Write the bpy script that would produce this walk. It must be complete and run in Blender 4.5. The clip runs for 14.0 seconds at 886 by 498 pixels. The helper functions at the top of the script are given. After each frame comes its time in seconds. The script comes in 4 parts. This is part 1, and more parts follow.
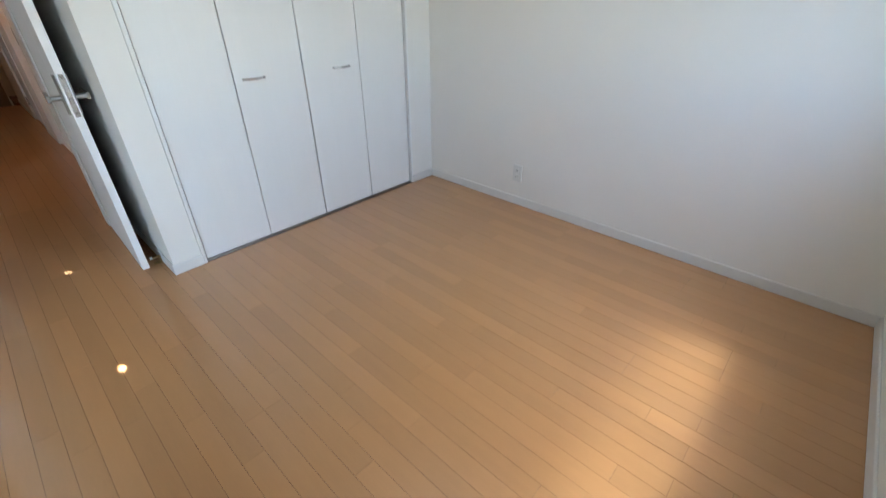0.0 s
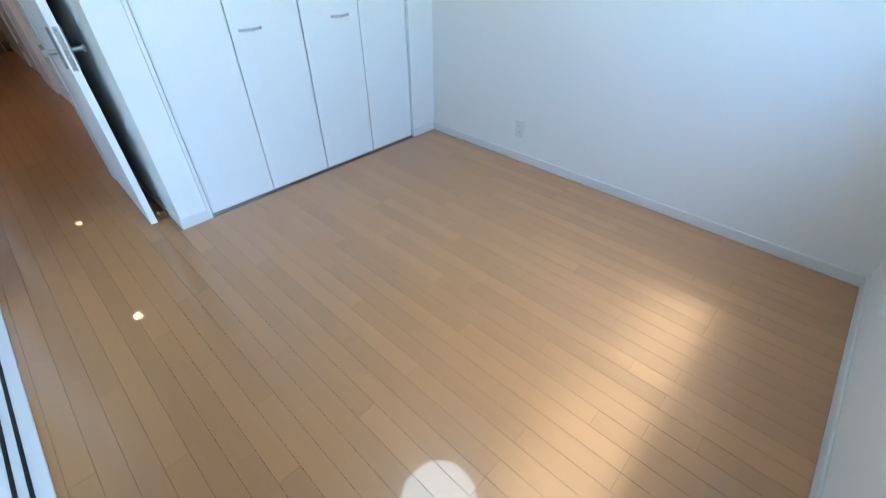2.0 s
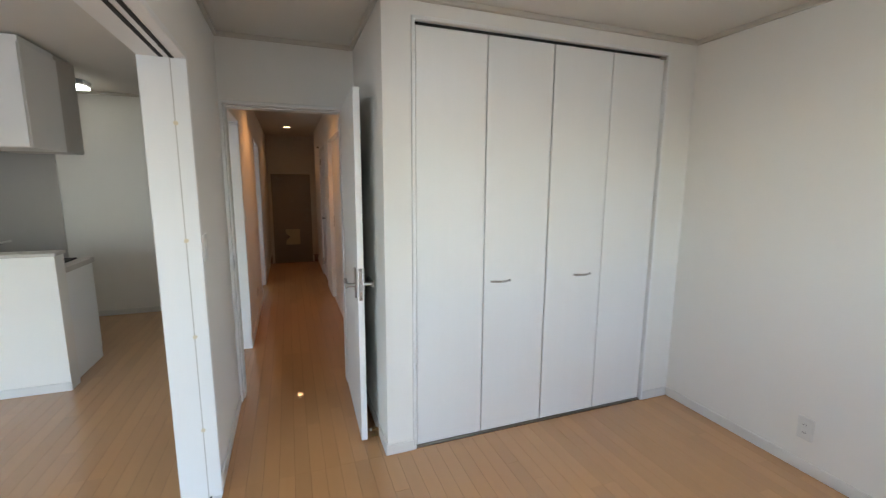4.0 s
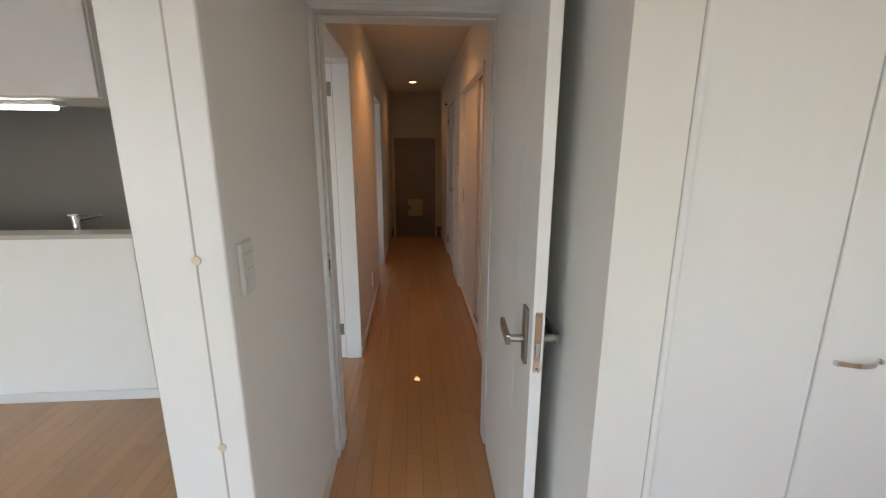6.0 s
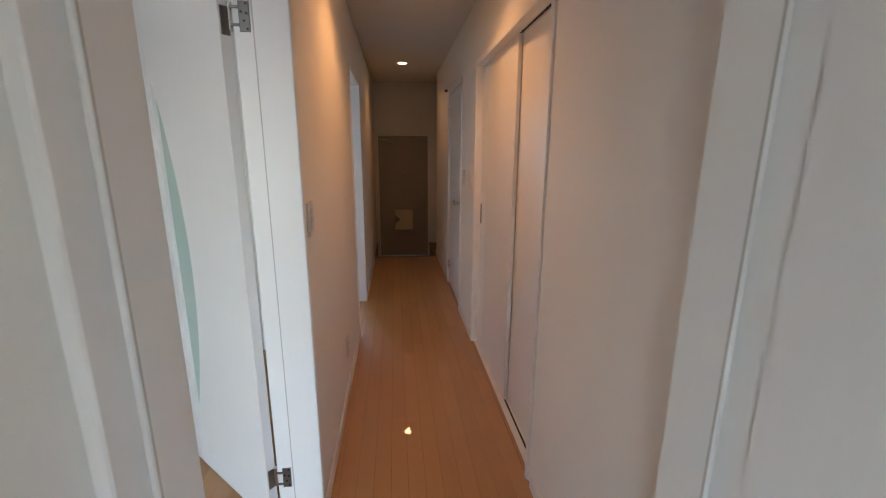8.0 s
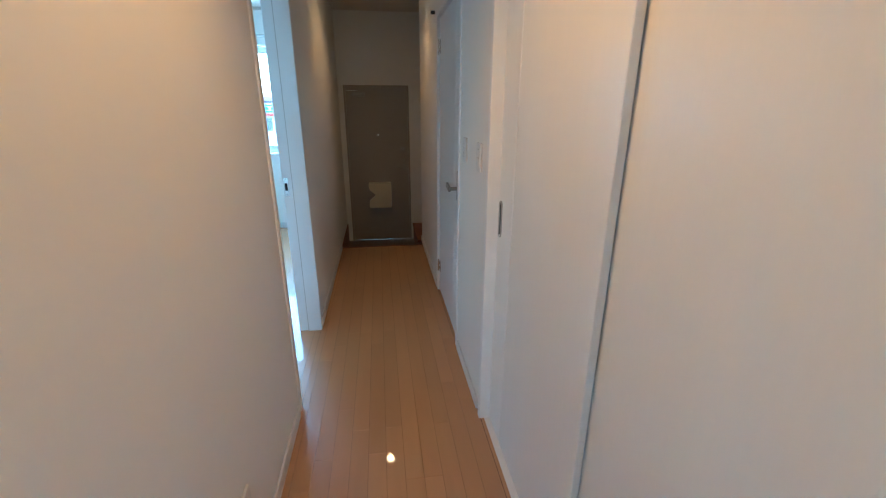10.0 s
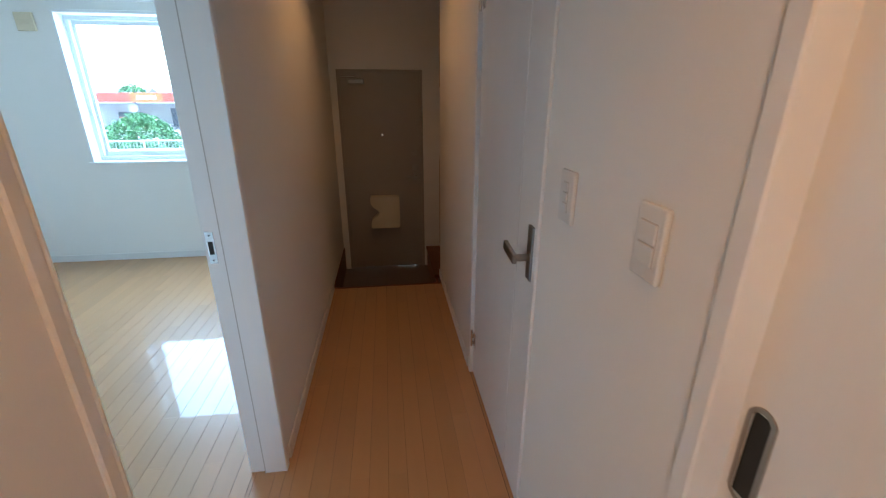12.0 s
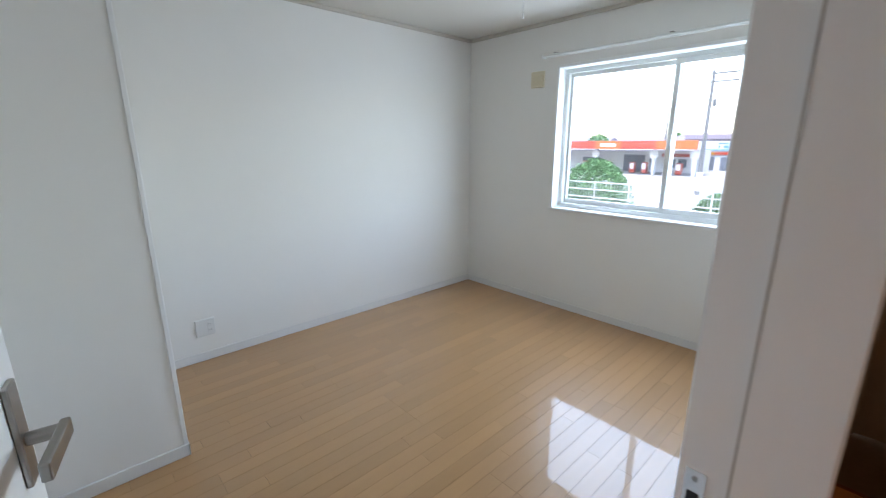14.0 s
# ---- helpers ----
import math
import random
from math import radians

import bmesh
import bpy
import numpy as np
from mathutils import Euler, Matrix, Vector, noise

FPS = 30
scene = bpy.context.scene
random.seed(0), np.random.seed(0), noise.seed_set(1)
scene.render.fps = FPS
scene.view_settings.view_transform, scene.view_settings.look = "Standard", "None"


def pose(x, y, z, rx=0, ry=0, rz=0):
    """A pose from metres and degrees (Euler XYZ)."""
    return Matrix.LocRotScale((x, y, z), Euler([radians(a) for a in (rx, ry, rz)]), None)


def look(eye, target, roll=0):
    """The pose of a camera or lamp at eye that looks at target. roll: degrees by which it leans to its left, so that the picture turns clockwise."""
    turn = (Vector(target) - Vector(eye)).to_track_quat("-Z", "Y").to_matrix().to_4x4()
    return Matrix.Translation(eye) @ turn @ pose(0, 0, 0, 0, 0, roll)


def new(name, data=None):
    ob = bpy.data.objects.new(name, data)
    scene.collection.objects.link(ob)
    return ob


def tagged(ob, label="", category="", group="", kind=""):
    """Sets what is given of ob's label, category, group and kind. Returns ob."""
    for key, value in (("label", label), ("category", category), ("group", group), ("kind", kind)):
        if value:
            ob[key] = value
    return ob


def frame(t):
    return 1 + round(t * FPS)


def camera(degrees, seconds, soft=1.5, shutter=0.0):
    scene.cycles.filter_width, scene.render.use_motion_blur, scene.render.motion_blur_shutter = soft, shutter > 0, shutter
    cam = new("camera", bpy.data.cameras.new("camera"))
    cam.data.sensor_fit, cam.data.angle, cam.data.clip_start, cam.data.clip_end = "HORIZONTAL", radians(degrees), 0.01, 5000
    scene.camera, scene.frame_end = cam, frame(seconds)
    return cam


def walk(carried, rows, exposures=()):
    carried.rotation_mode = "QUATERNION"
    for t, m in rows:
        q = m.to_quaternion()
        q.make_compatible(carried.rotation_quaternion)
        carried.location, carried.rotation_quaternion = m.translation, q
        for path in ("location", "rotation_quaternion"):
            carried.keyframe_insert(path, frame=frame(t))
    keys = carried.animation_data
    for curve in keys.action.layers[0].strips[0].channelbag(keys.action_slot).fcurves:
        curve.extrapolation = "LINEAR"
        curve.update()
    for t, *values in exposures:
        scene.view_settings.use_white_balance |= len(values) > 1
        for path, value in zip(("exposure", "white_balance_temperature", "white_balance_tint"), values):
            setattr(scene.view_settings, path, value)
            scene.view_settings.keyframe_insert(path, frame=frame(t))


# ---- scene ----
cam = camera(93.3, 14.0, soft=1.15, shutter=0.15)
PATH = [
    (0, (0.275, 0.774, 1.312), (1.528, 1.936, 0.273), -0.2),
    (0.5, (0.309, 0.785, 1.185), (1.273, 1.707, -0.305), 0.0),
    (1, (0.298, 0.782, 1.145), (1.096, 1.564, -0.513), 0.1),
    (1.5, (0.303, 0.773, 1.207), (1.181, 1.631, -0.371), 0.1),
    (2, (0.275, 0.734, 1.362), (1.418, 1.825, 0.135), -0.2),
    (2.5, (0.238, 0.72, 1.472), (1.583, 2.019, 0.761), -0.4),
    (3, (0.208, 0.744, 1.534), (1.554, 2.183, 1.191), -0.3),
    (3.5, (0.203, 0.863, 1.5), (1.329, 2.499, 1.259), -0.0),
    (4, (0.225, 1.062, 1.479), (0.907, 2.917, 1.171), 0.3),
    (4.2, (0.213, 1.146, 1.493), (0.754, 3.038, 1.138), 0.5),
    (6.3, (0.239, 2.467, 1.445), (0.377, 4.408, 0.983), 0.1),
    (6.5, (0.215, 2.595, 1.449), (0.361, 4.538, 1.001), 0.0),
    (7, (0.191, 2.956, 1.445), (0.35, 4.904, 1.023), -0.0),
    (7.5, (0.157, 3.306, 1.437), (0.341, 5.251, 1.009), 0.1),
    (8, (0.158, 3.637, 1.427), (0.377, 5.573, 0.973), 0.3),
    (8.2, (0.17, 3.764, 1.429), (0.393, 5.696, 0.966), 0.1),
    (10.5, (0.307, 5.295, 1.424), (0.615, 7.145, 0.728), 0.1),
    (11, (0.318, 5.593, 1.414), (0.652, 7.428, 0.691), -0.1),
    (11.5, (0.351, 5.913, 1.418), (0.644, 7.754, 0.694), -0.3),
    (12, (0.315, 6.195, 1.434), (0.561, 8.058, 0.748), 0.0),
    (12.5, (0.259, 6.465, 1.443), (0.285, 8.362, 0.809), 0.1),
    (13, (0.166, 6.7, 1.462), (-0.368, 8.541, 0.889), -0.4),
    (13.5, (0.003, 6.874, 1.458), (-1.021, 8.509, 0.933), -0.0),
    (14, (-0.154, 7.007, 1.441), (-1.575, 8.328, 0.955), -0.1),
]
walk(cam, [(t, look(eye, target, roll)) for t, eye, target, roll in PATH],
     exposures=[(0.0, 3.55, 6100, 3), (0.5, 3.7, 5600, -5), (1.0, 3.85, 4500, -12), (1.5, 3.98, 4250, -13), (2.0, 3.85, 4900, -5), (2.5, 3.75, 6500, 5), (3.0, 3.6, 6800, 6),
                (4.0, 3.55, 6500, 4), (6.5, 3.4, 7000, 8), (7.5, 3.75, 6300, 6), (8.0, 4.0, 6200, 6), (10.5, 4.55, 4400, -17), (11.5, 4.35, 4800, -11), (12.0, 4.4, 5600, -3), (12.5, 4.5, 6200, 4),
                (13.0, 4.3, 8000, 20), (13.5, 4.1, 7800, 15), (14.0, 3.75, 7200, 12)])

# ---- world, sun, lights ----
world = bpy.data.worlds.new("sky")
scene.world = world
world.use_nodes = True
wn = world.node_tree
sky = wn.nodes.new("ShaderNodeTexSky")
sky.sky_type = "NISHITA"
sky.sun_disc = False
sky.sun_elevation = radians(67)
sky.sun_rotation = radians(172)
sky.dust_density = 2.0
bg = wn.nodes["Background"]
bg.inputs["Strength"].default_value = 0.15
wn.links.new(sky.outputs["Color"], bg.inputs["Color"])


def lamp(name, kind, m, energy, colour, size, size_y=0.0):
    data = bpy.data.lights.new(name, kind)
    data.energy, data.color = energy, colour
    if kind == "SUN":
        data.angle = size
    elif kind == "AREA":
        data.shape, data.size, data.size_y = "RECTANGLE", size, size_y
    else:
        data.spot_size, data.spot_blend, data.shadow_soft_size = radians(135), 0.8, size
    ob = new(name, data)
    ob.matrix_world = m
    return ob


SUN_FROM = Vector((math.sin(radians(172)) * math.cos(radians(67)), math.cos(radians(172)) * math.cos(radians(67)), math.sin(radians(67))))
lamp("sun", "SUN", look(SUN_FROM * 50, (0, 0, 0)), 0.22, (1.0, 0.98, 0.95), radians(5))
WARM = (1.0, 0.42, 0.145)
SKY_TINT = (0.80, 0.90, 1.0)
WINDOW_A = (0.80, 2.24, 1.00, 2.10)
# area lamp for daylight at the added, unseen kitchen window
lamp("unseen_window_daylight", "AREA", look((-2.3, 0.05, 1.2), (-2.0, 3.0, 0.9)), 2.8, SKY_TINT, 2.2, 1.6)
lamp("window_daylight_2", "AREA", look((-1.31, 10.37, 1.48), (-1.4, 7.6, 1.20)), 3.3, (0.60, 0.79, 1.0), 1.7, 1.12)
for ly, power in ((5.85, 1.75), (8.79, 0.46)):
    lamp("downlight_bulb", "SPOT", look((0.26, ly, 2.385), (0.26, ly, 0)), power, WARM, 0.035)


# ---- materials ----
def material(name, colour, rough=0.5, metal=0.0, noise_scale=0.0, noise_amount=0.0, bump=0.0, bump_scale=200.0, coat=0.0, random_tone=0.0, stretch=None, emit=0.0):
    mat = bpy.data.materials.new(name)
    mat.use_nodes = True
    t = mat.node_tree
    b = t.nodes["Principled BSDF"]
    b.inputs["Base Color"].default_value = (*colour, 1)
    b.inputs["Roughness"].default_value = rough
    b.inputs["Metallic"].default_value = metal
    b.inputs["Coat Weight"].default_value = coat
    b.inputs["Coat Roughness"].default_value = 0.03
    if emit:
        b.inputs["Emission Color"].default_value = (*colour, 1)
        b.inputs["Emission Strength"].default_value = emit
    geo = t.nodes.new("ShaderNodeNewGeometry")
    place = geo.outputs["Position"]
    if stretch:
        mp = t.nodes.new("ShaderNodeMapping")
        mp.inputs["Scale"].default_value = stretch
        t.links.new(place, mp.inputs["Vector"])
        place = mp.outputs["Vector"]
    if noise_amount or random_tone:
        mix = t.nodes.new("ShaderNodeHueSaturation")
        mix.inputs["Color"].default_value = (*colour, 1)
        total = None
        if noise_amount:
            for scale, part_amount in ((noise_scale, 0.6), (noise_scale * 7.3, 0.4)):
                n = t.nodes.new("ShaderNodeTexNoise")
                n.inputs["Scale"].default_value = scale
                n.inputs["Detail"].default_value = 4
                t.links.new(place, n.inputs["Vector"])
                m = t.nodes.new("ShaderNodeMath")
                m.operation = "MULTIPLY_ADD"
                t.links.new(n.outputs["Fac"], m.inputs[0])
                m.inputs[1].default_value = 2 * noise_amount * part_amount
                if total is None:
                    m.inputs[2].default_value = 1 - noise_amount
                else:
                    t.links.new(total, m.inputs[2])
                total = m.outputs[0]
        if random_tone:
            info = t.nodes.new("ShaderNodeObjectInfo")
            m = t.nodes.new("ShaderNodeMath")
            m.operation = "MULTIPLY_ADD"
            t.links.new(info.outputs["Random"], m.inputs[0])
            m.inputs[1].default_value = 2 * random_tone
            if total is None:
                m.inputs[2].default_value = 1 - random_tone
            else:
                a = t.nodes.new("ShaderNodeMath")
                a.operation = "SUBTRACT"
                t.links.new(total, a.inputs[0])
                a.inputs[1].default_value = random_tone
                t.links.new(a.outputs[0], m.inputs[2])
            total = m.outputs[0]
        t.links.new(total, mix.inputs["Value"])
        t.links.new(mix.outputs["Color"], b.inputs["Base Color"])
    if bump:
        n = t.nodes.new("ShaderNodeTexNoise")
        n.inputs["Scale"].default_value = bump_scale
        n.inputs["Detail"].default_value = 3
        t.links.new(place, n.inputs["Vector"])
        bn = t.nodes.new("ShaderNodeBump")
        bn.inputs["Strength"].default_value = bump
        bn.inputs["Distance"].default_value = 0.002
        t.links.new(n.outputs["Fac"], bn.inputs["Height"])
        t.links.new(bn.outputs["Normal"], b.inputs["Normal"])
    return mat


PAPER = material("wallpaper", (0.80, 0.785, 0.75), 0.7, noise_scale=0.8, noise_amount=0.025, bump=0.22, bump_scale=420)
# ceiling tone lowered below the walls, standing in for its dimmer light
CEIL = material("dimmed_ceiling_paper", (0.68, 0.65, 0.60), 0.8, noise_scale=0.7, noise_amount=0.025, bump=0.5, bump_scale=200)
TRIM = material("white_trim", (0.80, 0.80, 0.79), 0.38, noise_scale=1.5, noise_amount=0.02, bump=0.06, bump_scale=90, stretch=(8, 8, 0.6))
SKIRT = material("baseboard_vinyl", (0.72, 0.71, 0.69), 0.4, noise_scale=2, noise_amount=0.03)
COVE = material("ceiling_moulding", (0.55, 0.51, 0.45), 0.5, noise_scale=2, noise_amount=0.04)
PANEL = material("door_panel_white", (0.80, 0.80, 0.79), 0.36, noise_scale=1.2, noise_amount=0.03, bump=0.10, bump_scale=60, stretch=(9, 9, 0.5))
WOOD = material("floor_maple", (0.45, 0.243, 0.102), 0.38, noise_scale=3.0, noise_amount=0.10, random_tone=0.07, stretch=(9, 0.9, 1), coat=0.75, bump=0.0, bump_scale=40)
WOOD_GAP = material("floor_joint", (0.10, 0.045, 0.018), 0.7, noise_scale=5, noise_amount=0.1)
DARKWOOD = material("dark_redwood", (0.15, 0.040, 0.015), 0.4, noise_scale=4, noise_amount=0.2, stretch=(1, 6, 6))
CABWOOD = material("cabinet_wood", (0.27, 0.115, 0.042), 0.35, noise_scale=4, noise_amount=0.18, stretch=(7, 7, 0.7), bump=0.06, bump_scale=60)
METAL = material("satin_nickel", (0.36, 0.345, 0.325), 0.33, 1.0, noise_scale=20, noise_amount=0.05)
CHROME = material("bright_steel", (0.72, 0.72, 0.72), 0.22, 1.0, noise_scale=20, noise_amount=0.04)
# plain black; also paints the shade inside slots, grooves and closets
BLACK = material("black_and_gap_shade", (0.012, 0.012, 0.012), 0.7)
# dark strip colour gives the shade inside the shallow door grooves
GROOVE = material("groove_shadow", (0.11, 0.105, 0.10), 0.6)
# grey that stands for soft shadow in seams and narrow gaps
SEAM_SHADE = material("seam_shade_grey", (0.50, 0.48, 0.45), 0.6)
PLASTIC = material("white_plastic", (0.70, 0.70, 0.68), 0.35, noise_scale=6, noise_amount=0.015)
CORD = material("white_cord", (0.88, 0.88, 0.87), 0.5)
CREAM = material("cream_plastic", (0.66, 0.58, 0.42), 0.4, noise_scale=5, noise_amount=0.03)
STEELDOOR = material("grey_steel_door", (0.33, 0.30, 0.27), 0.42, noise_scale=3, noise_amount=0.05, bump=0.06, bump_scale=300)
STONE = material("entry_tile", (0.16, 0.12, 0.10), 0.5, noise_scale=30, noise_amount=0.25, bump=0.2, bump_scale=150)
ALU = material("white_aluminium", (0.74, 0.76, 0.74), 0.35, 0.0, noise_scale=4, noise_amount=0.02)
COUNTER = material("counter_top", (0.46, 0.43, 0.40), 0.3, noise_scale=25, noise_amount=0.10)
SHADE = material("lamp_cover", (1.0, 0.98, 0.94), 0.3, emit=0.8)
BULB = material("downlight_glow", (1.0, 0.60, 0.30), 0.3, emit=1.8)
TUBE = material("fluorescent_tube", (1.0, 0.98, 0.90), 0.3, emit=1.0)
FROST = material("frosted_glass", (0.44, 0.56, 0.52), 0.45, noise_scale=5, noise_amount=0.02)

GLASS = bpy.data.materials.new("window_glass")
GLASS.use_nodes = True
gt = GLASS.node_tree
for node in list(gt.nodes):
    if node.type == "BSDF_PRINCIPLED":
        gt.nodes.remove(node)
tr = gt.nodes.new("ShaderNodeBsdfTransparent")
gl = gt.nodes.new("ShaderNodeBsdfGlossy")
gl.inputs["Roughness"].default_value = 0.02
ms = gt.nodes.new("ShaderNodeMixShader")
ms.inputs[0].default_value = 0.06
gt.links.new(tr.outputs[0], ms.inputs[1])
gt.links.new(gl.outputs[0], ms.inputs[2])
gt.links.new(ms.outputs[0], gt.nodes["Material Output"].inputs["Surface"])
# faint tint added to hold back light from outside the bedroom window
DIM_GLASS = GLASS.copy()
DIM_GLASS.name = "dim_window_glass"
for node in DIM_GLASS.node_tree.nodes:
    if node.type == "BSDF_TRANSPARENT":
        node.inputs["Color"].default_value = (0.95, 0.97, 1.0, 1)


# ---- mesh helpers ----
def add_box(bm, lo, hi, bevel=0.0, segments=1):
    made = bmesh.ops.create_cube(bm, size=1)["verts"]
    for v in made:
        v.co = Vector([lo[i] + (v.co[i] + 0.5) * (hi[i] - lo[i]) for i in range(3)])
    if bevel:
        edges = list({e for v in made for e in v.link_edges})
        bmesh.ops.bevel(bm, geom=edges, offset=bevel, segments=segments, profile=0.5, affect="EDGES")
    return bm


def add_cylinder(bm, centre, r, h, axis="z", segments=24, r2=None, bevel=0.0):
    turn = {"z": Matrix(), "x": Matrix.Rotation(radians(90), 4, "Y"), "y": Matrix.Rotation(radians(-90), 4, "X")}[axis]
    made = bmesh.ops.create_cone(bm, cap_ends=True, segments=segments, radius1=r, radius2=r if r2 is None else r2, depth=h,
                                 matrix=Matrix.Translation(centre) @ turn)["verts"]
    if bevel:
        edges = [e for e in {e for v in made for e in v.link_edges} if len(e.link_faces) == 2 and e.calc_face_angle(0) > 0.8]
        bmesh.ops.bevel(bm, geom=edges, offset=bevel, segments=2, profile=0.5, affect="EDGES")
    return bm


def add_prism(bm, outline, z0, z1):
    low = [bm.verts.new((x, y, z0)) for x, y in outline]
    high = [bm.verts.new((x, y, z1)) for x, y in outline]
    n = len(outline)
    bm.faces.new(low[::-1])
    bm.faces.new(high)
    for i in range(n):
        bm.faces.new((low[i], low[(i + 1) % n], high[(i + 1) % n], high[i]))
    return bm


def mesh_of(name, bm, mat):
    me = bpy.data.meshes.new(name)
    bm.normal_update()
    bm.to_mesh(me)
    bm.free()
    me.materials.append(mat)
    return me


def part(name, bm, mat, parent, label=""):
    ob = new(name, mesh_of(name, bm, mat))
    ob.parent = parent
    return tagged(ob, label)


def single(name, bm, mat, label, category, kind="", m=None):
    ob = new(name, mesh_of(name, bm, mat))
    if m is not None:
        ob.matrix_world = m
    return tagged(ob, label, category, kind=kind)


def thing(name, m, label, category, group="", kind=""):
    ob = new(name)
    ob.empty_display_size = 0.1
    ob.matrix_world = m
    return tagged(ob, label, category, group, kind)


def box_bm(lo, hi, bevel=0.0, segments=1):
    return add_box(bmesh.new(), lo, hi, bevel, segments)


# ---- plan ----
H, HA = 2.41, 2.372         # ceilings of hall and back rooms, of the front room
XW, XWB = -0.15, -0.30      # long west wall of room and hall, both faces
XWN = -0.280                # bedroom face of the west wall beyond the kitchen
XE = 0.720                   # east wall of the hall
YS, YC = 0.30, 3.14         # south wall and closet front of the front room
YD = 4.035                   # door wall of the front room
YN = 10.20                  # north wall
GZ = -0.208                 # entry floor


def wall(name, axis, faces, span, z, holes=(), label="white wallpapered wall"):
    """A wall along x or y: its two faces, its span, its heights, and holes (from, to, bottom, top)."""
    bm = bmesh.new()

    def piece(a, b, low, high):
        if b - a > 1e-4 and high - low > 1e-4:
            if axis == "y":
                add_box(bm, (faces[0], a, low), (faces[1], b, high))
            else:
                add_box(bm, (a, faces[0], low), (b, faces[1], high))
    at = span[0]
    for a, b, low, high in sorted(holes):
        piece(at, a, *z)
        piece(a, b, z[0], low)
        piece(a, b, high, z[1])
        at = b
    piece(at, span[1], *z)
    return single(name, bm, PAPER, label, "wall", "structure")


SLIDE = (0.70, 3.135)        # opening to the kitchen
D1 = (4.168, 5.07)           # kitchen door
D2 = (6.755, 7.592)         # back bedroom door
CLO = (5.17, 6.612)          # hall closet
D3 = (7.235, 8.125)           # closed hall door
WIN_B = (-2.20, -0.42, 0.887, 2.06)
# opening out of view, added to let daylight into the kitchen
WIN_K = (-3.5, -1.1, 0.2, 2.04)

wall("wall_west", "y", (XWB, XW), (YS, 6.60), (0, H), [(*SLIDE, 0, 2.0), (*D1, 0, 2.02)])
wall("wall_bedroom_east", "y", (XWN, XW), (6.60, YN), (0, H), [(*D2, 0, 2.02)])
wall("wall_east_front", "y", (2.69, 2.84), (YS, YD), (0, H))
wall("wall_south", "x", (0.13, YS), (-4.45, 2.84), (0, H), [(WINDOW_A[0], WINDOW_A[1], WINDOW_A[2], WINDOW_A[3]), (WIN_K[0], WIN_K[1], WIN_K[2], WIN_K[3])])
wall("wall_closet_front", "x", (YC, YC + 0.10), (0.672, 2.69), (0, H), [(0.820, 2.468, 0, 2.278)])
wall("wall_closet_side", "y", (0.672, 0.77), (YC + 0.10, YD), (0, H))
wall("wall_hall_door", "x", (YD, YD + 0.132), (XW, 2.84), (0, H), [(-0.149, 0.600, 0, 1.978)])
wall("wall_hall_east", "y", (XE, XE + 0.13), (YD + 0.132, 9.44), (0, H), [(*CLO, 0, 2.015), (*D3, 0, 2.02)])
wall("wall_hall_closet_back", "y", (1.55, 1.65), (YD + 0.132, 9.32), (0, H))
wall("wall_entry_recess", "x", (9.32, 9.44), (XE + 0.13, 1.65), (GZ, H))
wall("wall_entry_side", "y", (1.25, 1.35), (9.44, YN), (GZ, H))
wall("wall_entry", "x", (YN, YN + 0.15), (XWN, 1.35), (GZ, H), [(-0.090, 0.654, GZ, 1.653)])
wall("wall_bedroom_north", "x", (YN, YN + 0.15), (-3.335, XWN), (0, H), [(WIN_B[0], WIN_B[1], WIN_B[2], WIN_B[3])])
wall("wall_bedroom_west", "y", (-3.335, -3.185), (6.74, YN), (0, H))
wall("wall_bedroom_south", "x", (6.60, 6.74), (-4.45, XWN), (0, H))
wall("wall_bedroom_closet", "x", (6.74, 7.275), (-3.185, -2.236), (0, H))
wall("wall_kitchen_west", "y", (-4.45, -4.30), (YS, 6.60), (0, H))
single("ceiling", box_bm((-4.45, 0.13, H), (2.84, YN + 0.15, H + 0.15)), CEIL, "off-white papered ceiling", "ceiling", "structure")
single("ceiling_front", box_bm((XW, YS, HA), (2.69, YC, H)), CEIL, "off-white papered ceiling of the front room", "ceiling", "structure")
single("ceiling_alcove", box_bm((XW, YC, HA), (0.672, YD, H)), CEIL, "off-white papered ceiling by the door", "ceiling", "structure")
# entry floor and its step
single("entry_floor", box_bm((XWB, 9.29, GZ - 0.1), (1.35, YN + 0.15, GZ)), STONE, "dark speckled entry floor tile", "floor", "structure")

# ---- trim ----
def baseboard(name, axis, face, side, a, b, mat=SKIRT, h=0.062, z=0.0, t=0.010):
    """A skirting board on a wall face, standing out towards side (+1 or -1)."""
    lo, hi = sorted((face, face + side * t))
    bm = bmesh.new()
    if axis == "y":
        add_box(bm, (lo, a, z), (hi, b, z + h), 0.003)
    else:
        add_box(bm, (a, lo, z), (b, hi, z + h), 0.003)
    return single(name, bm, mat, "white vinyl baseboard along the wall" if mat is SKIRT else "dark red-brown wooden skirting", "baseboard", "structure")


baseboard("baseboard", "y", 2.69, -1, YS + 0.01, YC - 0.01)
baseboard("baseboard", "x", YS, 1, XW, 2.69)
baseboard("baseboard", "x", YC, -1, 0.672 - 0.01, 0.818)
baseboard("baseboard", "x", YC, -1, 2.470, 2.68)
baseboard("baseboard", "y", 0.672, -1, YC, YD - 0.02)
baseboard("baseboard", "y", XW, 1, 3.16, YD - 0.02)
baseboard("baseboard", "y", XW, 1, YS + 0.01, SLIDE[0] - 0.03)
baseboard("baseboard", "y", XW, 1, D1[1] + 0.03, D2[0] - 0.03)
baseboard("baseboard", "y", XW, 1, D2[1] + 0.03, 9.275)
